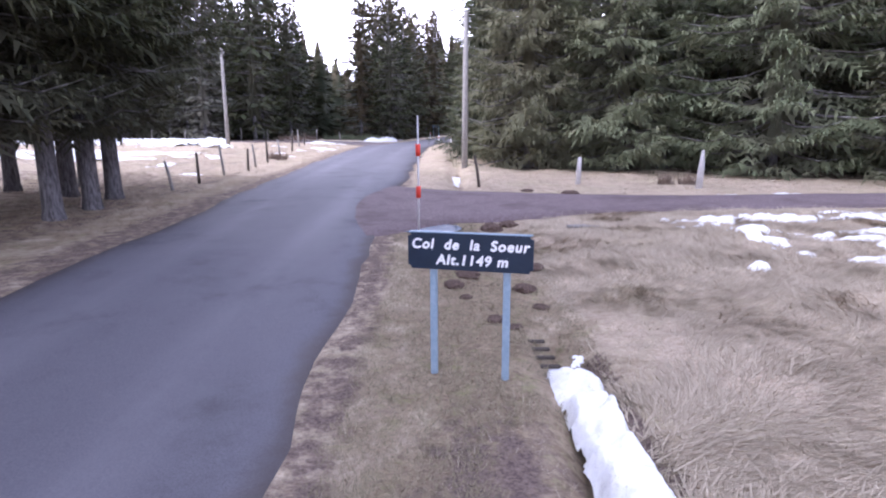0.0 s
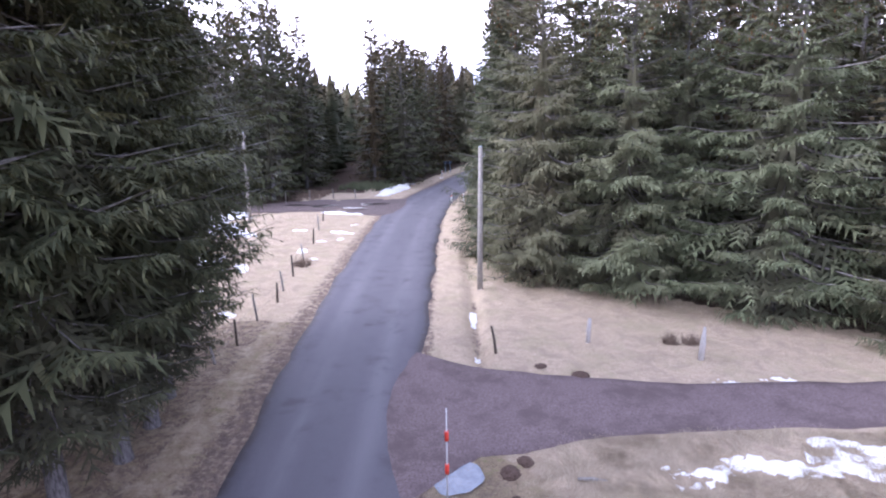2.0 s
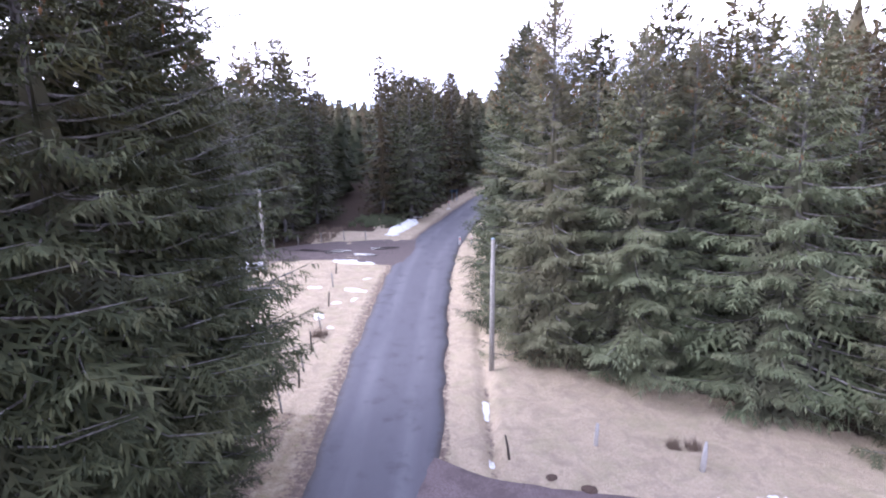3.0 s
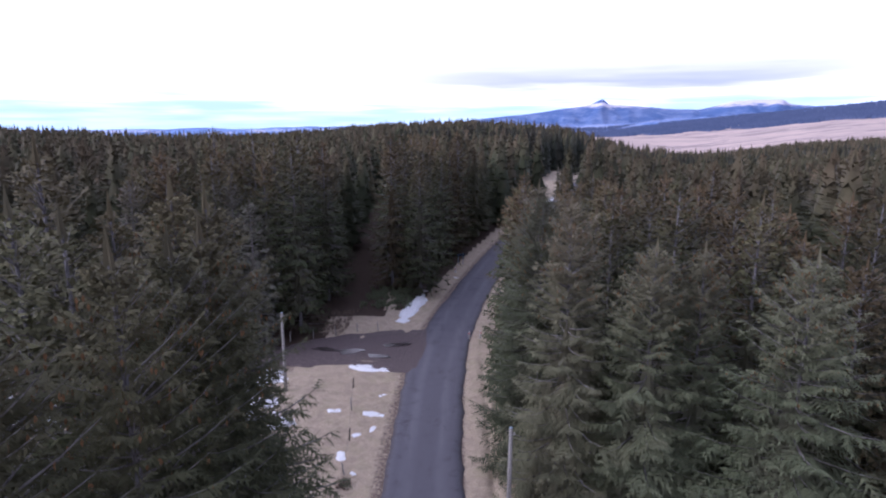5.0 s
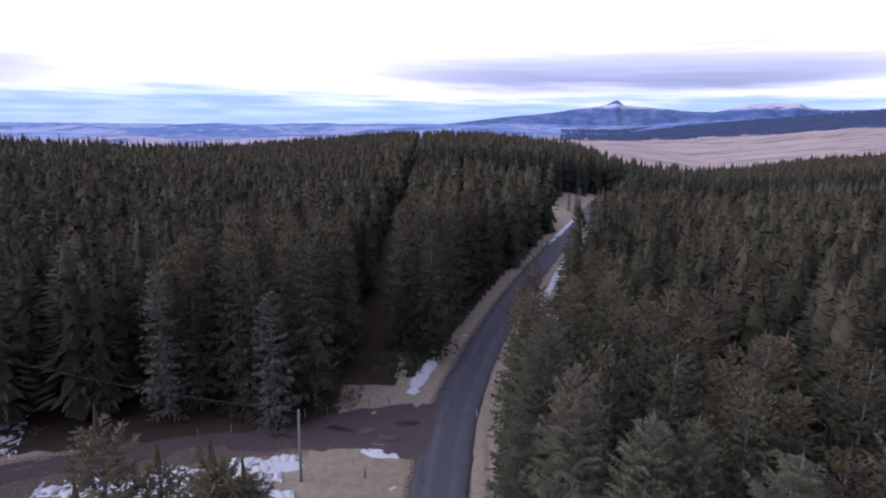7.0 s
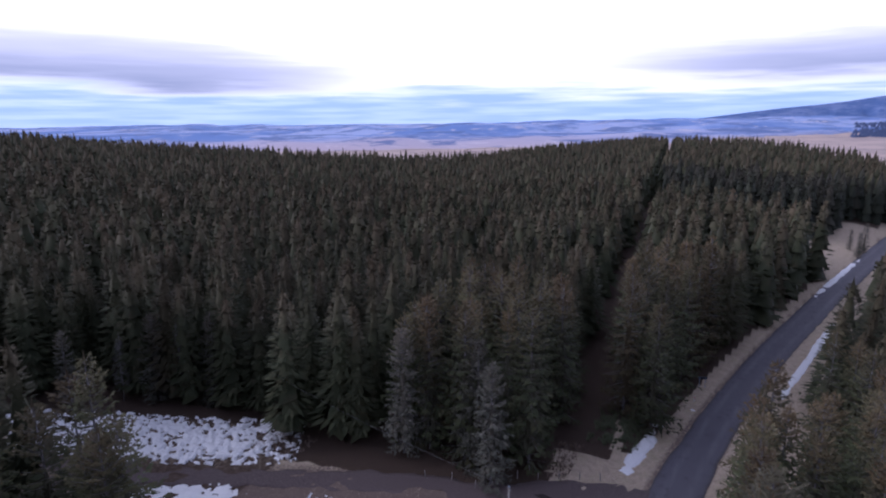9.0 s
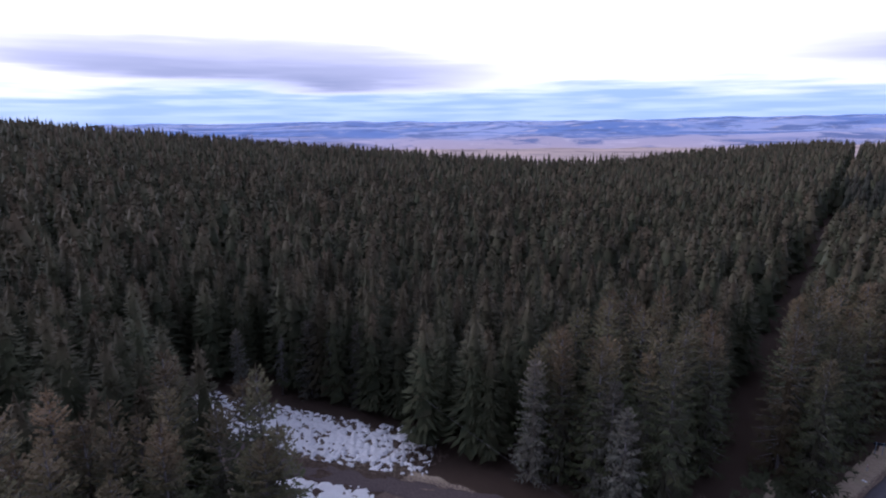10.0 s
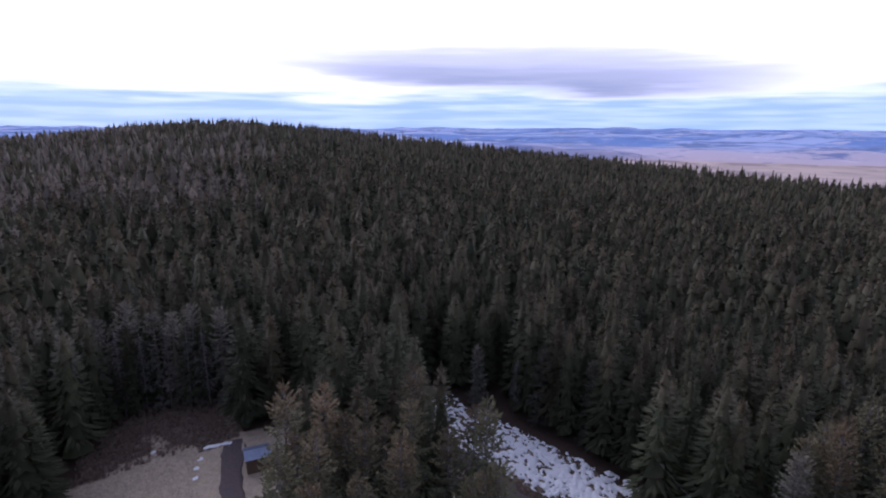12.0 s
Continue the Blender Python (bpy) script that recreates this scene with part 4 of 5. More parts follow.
def plume_spruce(seed, tall, wide, bare, rings, sides, sprays, size):
    """A far spruce: a ragged convex core, thickly set with sprays that lift at the tip, drawn to a soft spire."""
    r = random.Random(seed)
    k = Kites()

    def girth(t):
        return wide * (1 - t) ** 0.62
    lean = (r.uniform(-0.25, 0.25), r.uniform(-0.25, 0.25))
    slim = 0.75 if sprays > 200 else 1.1
    for i in range(rings):
        t, t2 = i / rings, min((i + 1.7) / rings, 1.0)
        i0, a0 = len(k.v), r.uniform(0, 6.28)
        k.v.append((lean[0] * t2, lean[1] * t2, bare + (tall - bare) * t2))
        for j in range(sides):
            q = girth(t) * (r.uniform(0.62, 0.85) if j % 2 else r.uniform(0.3, 0.55)) * slim + 0.08
            a = a0 + j * 6.2832 / sides
            k.v.append((lean[0] * t + math.cos(a) * q, lean[1] * t + math.sin(a) * q, bare + (tall - bare) * t + r.uniform(-0.5, 0.5)))
        k.f += [(i0, i0 + 1 + j, i0 + 1 + (j + 1) % sides) for j in range(sides)]
    for _ in range(sprays):
        t = r.random() ** 0.8 * 0.97
        t, a = max(t, 0.12), r.uniform(0, 6.28)
        q, z = girth(t), bare + (tall - bare) * t
        c, sn = math.cos(a), math.sin(a)
        o = (lean[0] * t + c * q * 0.55, lean[1] * t + sn * q * 0.55, z)
        e = q * r.uniform(0.85, 1.22) + 0.12
        lift = -0.22 * q * (1 - t) + 0.5 * size * t + r.uniform(-0.2, 0.25)
        k.kite(o, (lean[0] * t + c * e, lean[1] * t + sn * e, z + lift), size * r.uniform(0.35, 0.6) * (1.15 - 0.6 * t), Vector((r.uniform(-0.6, 0.6), r.uniform(-0.6, 0.6), 1)))
    for q in (Vector((1, 0, 0)), Vector((0, 1, 0))):
        k.kite((lean[0], lean[1], tall - 1.3), (lean[0], lean[1], tall + 0.5), 0.2, q)
    return np.array(k.v), np.array(k.f, dtype=np.int64)


SIZES = ((15.2, 2.6), (16.2, 2.75), (14.4, 2.5), (15.0, 2.9), (15.6, 2.6))
light_kinds = [plume_spruce(80 + i, t, w, 0.8, 8, 9, 560, 0.36) for i, (t, w) in enumerate(SIZES)]
tiny_kinds = [plume_spruce(90 + i, t, w * 1.05, 0.5, 5, 6, 54, 1.1) for i, (t, w) in enumerate(SIZES)]
speck_kinds = [plume_spruce(95 + i, t, w * 1.1, 0.5, 4, 5, 6, 1.8) for i, (t, w) in enumerate(SIZES)]
rest = cells[N_NEAR:]
for st in ("east", "west", "north", "belt"):
    for lo, hi, kinds, nm in ((0, 100, light_kinds, "woods"), (100, 210, tiny_kinds, "far_woods"), (210, 999, speck_kinds, "ridge_woods")):
        # stand past the cross ride, drawn in the needles that carry painted shade
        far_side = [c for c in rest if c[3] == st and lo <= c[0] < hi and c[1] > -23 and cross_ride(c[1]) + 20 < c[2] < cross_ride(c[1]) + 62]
        rows = [c for c in rest if c[3] == st and lo <= c[0] < hi and not (c[1] > -23 and cross_ride(c[1]) + 20 < c[2] < cross_ride(c[1]) + 62)]
        larch = [c for c in rows if st == "west" and c[0] > 150 and math.degrees(math.atan2(-c[1], c[2])) > 84.6 + 5 * float(fbm(c[1] / 30, c[2] / 30, 19)) and float(fbm(c[1] / 22, c[2] / 22, 37)) > -0.25 and rng.random() < 0.7]
        if larch:
            picked = set(larch)
            rows = [c for c in rows if c not in picked]
            heights = land(np.array([c[1] for c in larch]), np.array([c[2] for c in larch]), False) - 0.1
            gather(kinds, larch, "larch_" + nm, LARCH, "bare pale grey-brown larches among the spruces on the hill")
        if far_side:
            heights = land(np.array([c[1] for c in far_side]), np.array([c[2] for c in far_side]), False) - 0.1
            gather(kinds, far_side, st + "_dark_woods", NEEDLE_SHADE_TONED, "spruces past the cross ride, their shaded side put into a darker colour")
        if rows:
            heights = land(np.array([c[1] for c in rows]), np.array([c[2] for c in rows]), False) - 0.1
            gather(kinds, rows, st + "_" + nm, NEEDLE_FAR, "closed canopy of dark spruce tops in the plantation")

# woods on the far slopes
rows = []
for _ in range(12000):
    a, d = rng.uniform(-60, -7), rng.uniform(1350, 2250)
    x, y = -d * math.sin(math.radians(a)), d * math.cos(math.radians(a))
    cut = 1480 + 160 * float(fbm(a / 6, 3.3, 51))
    if d > cut and a < -9 - 14 * rng.random() ** 2 and float(fbm(x / 160, y / 160, 53)) > -0.75:
        rows.append((d, x, y, "far"))
cone_kinds = []
for i in range(2):
    v = [(0, 0, 9)] + [(math.cos(q * 1.257 + i) * 8.5, math.sin(q * 1.257 + i) * 8.5, -3) for q in range(5)]
    cone_kinds.append((np.array(v, float), np.array([(0, q + 1, (q + 1) % 5 + 1) for q in range(5)])))
heights = land(np.array([c[1] for c in rows]), np.array([c[2] for c in rows]), False) - 1
# conifer colour shifted to blue to paint in the haze of distance
HILLWOOD = mat_plain("haze_tinted_woods", (0.085, 0.115, 0.21), (0.11, 0.14, 0.245), 0.02, 0.95, 0.05, bump=0.0)
gather(cone_kinds, rows, "hill_woods", HILLWOOD, "dark conifer woods on the distant slopes, haze blue in their colour")


# pale lichened spruces and bare dead trees along the clearings
pale_kinds = []
for tm, cm in mid_kinds[:2]:
    me = cm.copy()
    me.materials[0] = NEEDLE_PALE
    pale_kinds.append((tm, me))
for x, y, s in ((-67.8, 33.9, 0.62), (-18.89, 45.47, 0.86), (-21.2, 47.6, 0.9), (-29.5, 46.6, 0.9), (-62.0, 41.2, 0.72), (-81.5, -5.5, 0.85), (-82.6, -7.8, 0.9), (-56.0, 44.9, 0.8), (-80.5, -3.0, 0.95), (-83.5, -11.0, 0.98), (-82.5, -14.5, 0.92), (-79.0, -17.5, 0.95), (-79.0, 0.5, 0.9), (30.5, 165.4, 0.4), (32.7, 171.9, 0.5), (29.9, 173.0, 0.35)):
    plant(pale_kinds, x, y, "greyish spruce thick with pale lichen", "pale spruces", s, s * 1.02)


def bare_tree(x, y, tall, seed):
    q = random.Random(seed)
    ob = thing("dead_tree", None, pose(x, y, H(x, y) - 0.1, q.uniform(-2, 2), q.uniform(-2, 2), 0), "bare pale grey dead tree at the forest edge", "dead tree", "dead trees")
    part("trunk", add_tube(bmesh.new(), [(0, 0, 0), (0, 0, tall * 0.5), (0.1, 0, tall)], [0.10, 0.07, 0.015], 8), BARK, ob)
    k = Kites()
    for i in range(90):
        z, a = tall * q.uniform(0.25, 0.97), q.uniform(0, 6.28)
        ln = (0.25 + 1.5 * (1 - z / tall)) * q.uniform(0.6, 1.2)
        e = Vector((math.cos(a) * ln, math.sin(a) * ln, z - 0.2 * ln))
        k.stick([(0, 0, z), ((e + Vector((0, 0, z))) / 2)[:], e[:]], 0.03, 0.008)
        for _ in range(6):
            p = Vector((0, 0, z)).lerp(e, q.uniform(0.4, 1))
            k.stick([p[:], (p + Vector((q.uniform(-.2, .2), q.uniform(-.2, .2), -0.15)))[:], (p + Vector((q.uniform(-.35, .35), q.uniform(-.35, .35), -0.3)))[:]], 0.012, 0.005)
    tagged(part("branches", mesh("branches", k.v, k.f, BARK), BARK, ob), kind="stuff")
    return ob


for i, (x, y, t) in enumerate(((-59.4, 42.7, 11), (-64.9, 38.4, 9), (-78.0, -1.5, 12), (-79.6, -4.0, 13), (-80.5, -6.5, 12), (-81.8, -9.5, 12), (-82.0, -12.2, 13), (-80.0, -14.8, 12), (-77.0, -16.5, 13))):
    bare_tree(x, y, t, i)

# ---------------------------------------------------------------- snow
def snow_patch(cx, cy, rx, ry, turn=0.0, thick=0.07, step=0.12, holes=0.5, freq=1.0, seed=0, blunt=2.4, bare=0.15, fill=False, lump=0.0, label="patch of old melting snow on dry grass"):
    n1, n2 = int(2 * rx / step) + 5, int(2 * ry / step) + 5
    u, v = np.meshgrid(np.linspace(-1.12, 1.12, n1), np.linspace(-1.12, 1.12, n2))
    c, s = math.cos(radians(turn)), math.sin(radians(turn))
    x, y = cx + u * rx * c - v * ry * s, cy + u * rx * s + v * ry * c
    r = (np.abs(u) ** blunt + np.abs(v) ** blunt) ** (1 / blunt)
    h = np.minimum((1 - r) * 1.6, 0.55) + holes * fbm(x * freq, y * freq, seed + 3, 4) - bare
    z = land(x, y, not fill) - (0.06 if fill else 0) + thick * np.clip(h, -0.6, 0.8) * (1 + 0.35 * fbm(x * 3, y * 3, seed, 2)) + lump * fbm(x * 9, y * 9, seed + 5, 3)
    keep = h > -0.35
    idx = -np.ones(keep.shape, int)
    idx[keep] = np.arange(keep.sum())
    f = [t for t in np.stack([idx[:-1, :-1], idx[:-1, 1:], idx[1:, 1:], idx[1:, :-1]], -1).reshape(-1, 4).tolist() if min(t) >= 0]
    me = mesh("snow_patch", np.stack([x[keep], y[keep], z[keep]], -1).tolist(), f, SNOW, True)
    return thing("snow_patch", me, None, label, "snow", "snow patches")


snow_patch(1.2, 3.2, 0.205, 1.88, 0, 0.22, 0.025, 0.42, 3.4, 1, 5, 0.12, True, 0.022, "long bank of old snow lying in the ditch")
snow_patch(8.9, 10.7, 1.25, 0.85, -20, 0.12, 0.05, 0.7, 1.6, 2)
for i, (x, y, rx, ry, a) in enumerate(((9.5, 11.3, 0.5, 0.2, -10), (6.9, 10.65, 0.95, 0.27, -8), (6.0, 10.9, 0.28, 0.15, 0), (4.95, 10.35, 0.5, 0.24, 20), (4.4, 10.65, 0.18, 0.09, 0), (6.2, 9.05, 1.0, 0.2, -18),
                                       (5.15, 8.9, 0.24, 0.42, 15), (5.2, 8.2, 0.26, 0.14, -20), (6.4, 7.6, 0.4, 0.32, 30), (7.4, 9.2, 0.5, 0.2, -20), (4.2, 7.2, 0.12, 0.07, 0), (7.4, 8.1, 0.6, 0.3, -30))):
    snow_patch(x, y, rx * 1.25, ry * 1.35, a, 0.09, 0.035, 0.9, 4.0, 70 + i, 2.4, 0.2, False, 0.008)
for i, (x, y, r) in enumerate(((7.5, 14.8, 0.3), (9.2, 14.9, 0.22), (8.6, 14.9, 0.12), (8.35, 13.2, 0.15), (8.75, 12.85, 0.42), (9.9, 14.0, 0.12), (10.6, 13.5, 0.28), (9.4, 13.9, 0.09), (8.4, 13.9, 0.08), (10.3, 14.2, 0.13))):
    snow_patch(x, y, r * 1.5, r * 0.55, i * 7 - 20, 0.04, 0.03, 1.3, 6.0, 60 + i, 2.4, 0.35)
snow_patch(11.4, 14.3, 1.4, 0.35, 0, 0.05, 0.08, 0.9, 1.5, 8)
snow_patch(0.52, 17.2, 0.14, 0.45, 0, 0.12, 0.05, 0.4, 2, 9)
snow_patch(0.5, 20.6, 0.16, 0.6, 0, 0.10, 0.06, 0.5, 2, 10)
snow_patch(-8.67, 42.56, 2.0, 0.7, -4, 0.16, 0.10, 0.6, 1.0, 11)
snow_patch(-6.09, 59.25, 0.8, 5.4, -10.5, 0.5, 0.12, 0.5, 0.8, 12, 2.4, 0.0)
snow_patch(-16.95, 39.87, 2.4, 0.8, 15, 0.10, 0.12, 0.9, 0.9, 13)
snow_patch(-16.65, 26.35, 4.6, 2.6, 0, 0.12, 0.16, 1.0, 0.5, 16)
snow_patch(-55.4, 35.3, 14.6, 4.2, 31, 0.35, 0.13, 1.15, 2.1, 17, 3.0, -0.03, False, 0.0, "broad snowfield with dark tussocks below the forest")
for i, (x, y, rx, ry, a) in enumerate(((-19.6, 39.2, 2.4, 1.4, 15), (-17.9, 37.0, 1.8, 2.0, 0), (-16.2, 35.0, 1.9, 1.7, 20), (-17.0, 40.7, 1.7, 0.35, 12), (-24.7, 36.9, 2.7, 2.0, 10), (-22.0, 34.6, 1.8, 1.3, 30), (-30.0, 34.7, 3.4, 2.4, 10), (-13.4, 33.6, 0.8, 0.5, 30))):
    snow_patch(x, y, rx, ry, a, 0.30, 0.09, 1.0, 1.7, 110 + i, 2.6, 0.0)
snow_patch(-45.9, 29.9, 7.5, 1.5, 34, 0.20, 0.15, 0.8, 0.8, 18)
for i, (x, y, r) in enumerate(((-67.6, -3.1, 0.35), (-66.0, -3.5, 0.3), (-64.3, -3.6, 0.3), (-71.9, -8.4, 0.3))):
    snow_patch(x, y, r * 1.2, r, i * 50, 0.12, 0.08, 0.5, 1.5, 100 + i)
snow_patch(-69.2, -0.9, 1.6, 0.3, 80, 0.12, 0.1, 1.0, 1.0, 20)
for i, (x, y, r) in enumerate(((-7.45, 35.25, 0.5), (-8.12, 32.62, 0.35), (-7.26, 33.5, 0.3), (-8.78, 30.42, 0.4), (-7.73, 28.77, 0.25), (-10.11, 35.54, 0.4), (-7.17, 38.06, 0.3), (-11.26, 22.29, 0.6), (-10.72, 26.53, 0.5), (-9.26, 20.64, 0.4))):
    snow_patch(x, y, r * 1.4, r * 0.7, i * 37, 0.08, 0.07, 0.7, 1.8, 30 + i)
snow_patch(14.2, 97, 0.6, 20, -17, 0.25, 0.2, 0.4, 0.4, 45)
snow_patch(23.5, 143.3, 0.7, 24, -19.5, 0.3, 0.25, 0.4, 0.4, 46)
for i, (x, y, r) in enumerate(((14.0, 80.9, 0.5), (15.0, 87.1, 0.4), (13.5, 78.1, 0.6), (17.3, 144.5, 1.2), (19.9, 151.1, 0.9), (-1.6, 70.2, 0.25))):
    snow_patch(x, y, r * 1.4, r * 0.8, i * 31, 0.12, 0.1, 0.7, 1.6, 90 + i)


# ---------------------------------------------------------------- the pass sign
def text_mesh(text, size):
    cu = bpy.data.curves.new("text", "FONT")
    cu.body, cu.size, cu.extrude, cu.shear, cu.space_character, cu.resolution_u = text, size, 0.0012, 0.16, 1.14, 4
    cu.align_y = "CENTER"
    tmp = bpy.data.objects.new("tmp", cu)
    scene.collection.objects.link(tmp)
    me = bpy.data.meshes.new_from_object(tmp.evaluated_get(bpy.context.evaluated_depsgraph_get()))
    bpy.data.objects.remove(tmp)
    return me


def text_end(text, size):
    return max(v.co.x for v in text_mesh(text, size).vertices)


def lettering(text, size, mat, parent, m, bold=0.0):
    """Bold slanted letters, each a part of its own, centred on the pose m."""
    wide, bar = text_end(text, size), text_end("l", size)
    for i, ch in enumerate(text):
        if ch == " ":
            continue
        thin = text_mesh(ch, size)
        x0 = text_end(text[:i] + "l", size) - bar - wide / 2
        bm = bmesh.new()
        for k, (dx, dy) in enumerate(((0, 0), (bold, 0), (-bold, 0), (0, bold), (0, -bold), (bold * 0.7, bold * 0.7), (-bold * 0.7, -bold * 0.7))):
            n = len(bm.verts)
            bm.from_mesh(thin)
            bm.verts.ensure_lookup_table()
            for v in bm.verts[n:]:
                v.co += Vector((x0 + dx, dy, 0.00012 * k))
        part("letter", bm, mat, parent).matrix_local = m


def pass_sign(at, wide, high, base, posts, text=True, label=""):
    ob = thing("pass_sign", None, at, label, "road sign")
    bm = add_box(bmesh.new(), wide, 0.035, high, 0, 0, base + high / 2)
    es = [e for e in bm.edges if abs(e.verts[0].co.y - e.verts[1].co.y) > 0.02]
    bmesh.ops.bevel(bm, geom=es, offset=0.03, segments=3, affect="EDGES")
    panel = part("panel", bm, NAVY, ob, "navy blue enamelled panel")
    bm = add_box(bmesh.new(), wide * 0.985, 0.045, 0.012, 0, 0.012, base + high + 0.003, 0.003)
    part("top_edge", bm, GALV, ob, "pale folded metal rim")
    for x in posts:
        bm = add_box(bmesh.new(), 0.062, 0.045, base + high * 0.9 + 0.4, x, 0.045, (base + high * 0.9 - 0.4) / 2, 0.008)
        part("post", bm, GALV, ob, "pale blue-grey galvanised post")
    if text:
        flat = pose(0, 0, 0, 90, 0, 0)
        lettering("Col  de  la  Soeur", 0.122, LETTER, panel, pose(0.0, -0.0195, base + high * 0.69) @ flat, 0.0048)
        lettering("Alt.1149 m", 0.122, LETTER, panel, pose(0.02, -0.0195, base + high * 0.27) @ flat, 0.0048)
    return ob


SIGN = (0.235, 4.62)
pass_sign(pose(*SIGN, H(*SIGN), 0, 0, -14), 1.09, 0.32, 0.985, (-0.33, 0.32), True, "navy road sign with white lettering on two posts")


# ---------------------------------------------------------------- posts, poles and fences
def snow_pole(x, y, tall, tilt, label):
    ob = thing("snow_pole", None, pose(x, y, H(x, y) - 0.1, tilt, tilt * 0.5, 0), label, "snow pole", "snow poles")
    part("rod", add_tube(bmesh.new(), [(0, 0, 0), (0, 0, tall)], [0.018, 0.014], 8), PALE, ob)
    for z in (tall * 0.74, tall * 0.42):
        part("band", add_tube(bmesh.new(), [(0, 0, z - 0.10), (0, 0, z + 0.10)], 0.042, 10), RED, ob, "red reflective sleeve")
    return ob


snow_pole(-0.42, 9.7, 2.25, 0, "thin grey snow pole with two red bands")


def timber_pole(x, y, tall, label):
    ob = thing("utility_pole", None, pose(x, y, H(x, y) - 0.3, 0.3, 0.3, 0), label, "utility pole", "utility poles")
    part("shaft", add_tube(bmesh.new(), [(0, 0, 0), (0, 0, tall * 0.5), (0, 0, tall + 0.3)], [0.13, 0.115, 0.085], 12), GREYWOOD, ob)
    part("cap", add_tube(bmesh.new(), [(0, 0, tall + 0.3), (0, 0, tall + 0.34)], [0.095, 0.03], 12), GALV, ob)
    part("insulator", add_tube(bmesh.new(), [(0.1, 0, tall - 0.1), (0.16, 0, tall - 0.1), (0.16, 0, tall + 0.05)], 0.02, 6), PALE, ob)
    return ob


timber_pole(0.92, 23.82, 6.25, "weathered grey wooden utility pole in dry grass")
timber_pole(-14.42, 38.2, 6.2, "weathered grey wooden utility pole in the meadow")


def fence_post(x, y, tall, r, mat, tilt=(0, 0), label="short dark wooden fence post", top=0.8):
    bm = bmesh.new()
    q = random.Random(int(x * 50 + y * 90))
    add_tube(bm, [(0, 0, -0.3), (q.uniform(-.01, .01), 0, tall * 0.5), (q.uniform(-.02, .02), q.uniform(-.02, .02), tall)], [r * 1.1, r, r * top], 8)
    me = bpy.data.meshes.new("fence_post")
    bm.to_mesh(me)
    bm.free()
    me.materials.append(mat)
    return thing("fence_post", me, pose(x, y, H(x, y), tilt[0], tilt[1], q.uniform(0, 90)), label, "fence post", "fence posts")


fence_post(1.1, 16.9, 0.95, 0.045, DARKWOOD, (0, -8), "short leaning dark post beside the ditch")
fence_post(4.3, 17.8, 0.85, 0.075, PALEWOOD, (0, 2), "squat pale grey post at the meadow edge")
STUMP = (7.45, 16.25)
fence_post(STUMP[0], STUMP[1], 1.1, 0.09, PALEWOOD, (2, -3), "split pale grey stump-like post", 0.45)
FENCE = [(-7.85, 16.2), (-7.65, 17.6), (-7.7, 19.8), (-7.6, 22.0), (-7.8, 23.5), (-8.0, 25.8), (-8.2, 28.6), (-8.5, 32.0), (-9.0, 35.6), (-9.5, 39.0)]
for i, (x, y) in enumerate(FENCE):
    fence_post(x, y, 0.85 + 0.1 * (i % 3), 0.045, DARKWOOD if i % 2 else GREYWOOD, ((i * 37 % 13) - 6, (i * 53 % 15) - 7), "thin leaning wooden fence post")
FAR_FENCE = [(-25.3 + 2.6 * i, 43.7 + 0.48 * i + 0.3 * math.sin(i * 2.1)) for i in range(3)] + [(-16.8 + 1.9 * i, 47.6 + 0.9 * i) for i in range(5)]
for i, (x, y) in enumerate(FAR_FENCE):
    fence_post(x, y, 0.95, 0.045, GREYWOOD, ((i * 31 % 9) - 4, (i * 17 % 9) - 4), "grey fence post before the forest")


def wire(pts, name, label, category, r=0.006, sag=0.05):
    bm = bmesh.new()
    out = []
    for a, b in zip(pts, pts[1:]):
        a, b = Vector(a), Vector(b)
        n = 8
        for k in range(n):
            t = k / n
            p = a.lerp(b, t)
            p.z -= sag * 4 * t * (1 - t)
            out.append(p)
    out.append(Vector(pts[-1]))
    add_tube(bm, out, r, 5)
    me = bpy.data.meshes.new(name)
    bm.to_mesh(me)
    bm.free()
    me.materials.append(WIRE)
    return thing(name, me, None, label, category)


for h in (0.4, 0.75):
    wire([(x, y, H(x, y) + h) for x, y in FENCE], "fence_wire", "slack rusty fence wire between thin posts", "fence wire", 0.004)
wire([(-14.26, 38.2, H(-14.42, 38.2) + 6.0), (-44, 43, 9.5)], "overhead_cable", "thin overhead cable from the wooden pole", "cable", 0.012, 0.5)


def bollard(x, y, label="white roadside marker post"):
    bm = bmesh.new()
    add_tube(bm, [(0, 0, -0.1), (0, 0, 0.6), (0, 0, 0.72)], [0.075, 0.07, 0.05], 12)
    ob = thing("marker_post", None, pose(x, y, H(x, y)), label, "marker post", "marker posts")
    part("body", bm, WHITE_PAINT, ob)
    part("band", add_tube(bmesh.new(), [(0, 0, 0.50), (0, 0, 0.58)], 0.077, 12), RED, ob, "red reflective band")
    return ob


bollard(0.72, 49.85)
bollard(-0.35, 49.6)
bollard(-1.6, 72.6)
pass_sign(pose(-0.9, 77.0, H(-0.9, 77.0), 0, 0, -160), 1.2, 0.345, 1.2, (-0.37, 0.36), False, "small far road sign seen beside the bend")

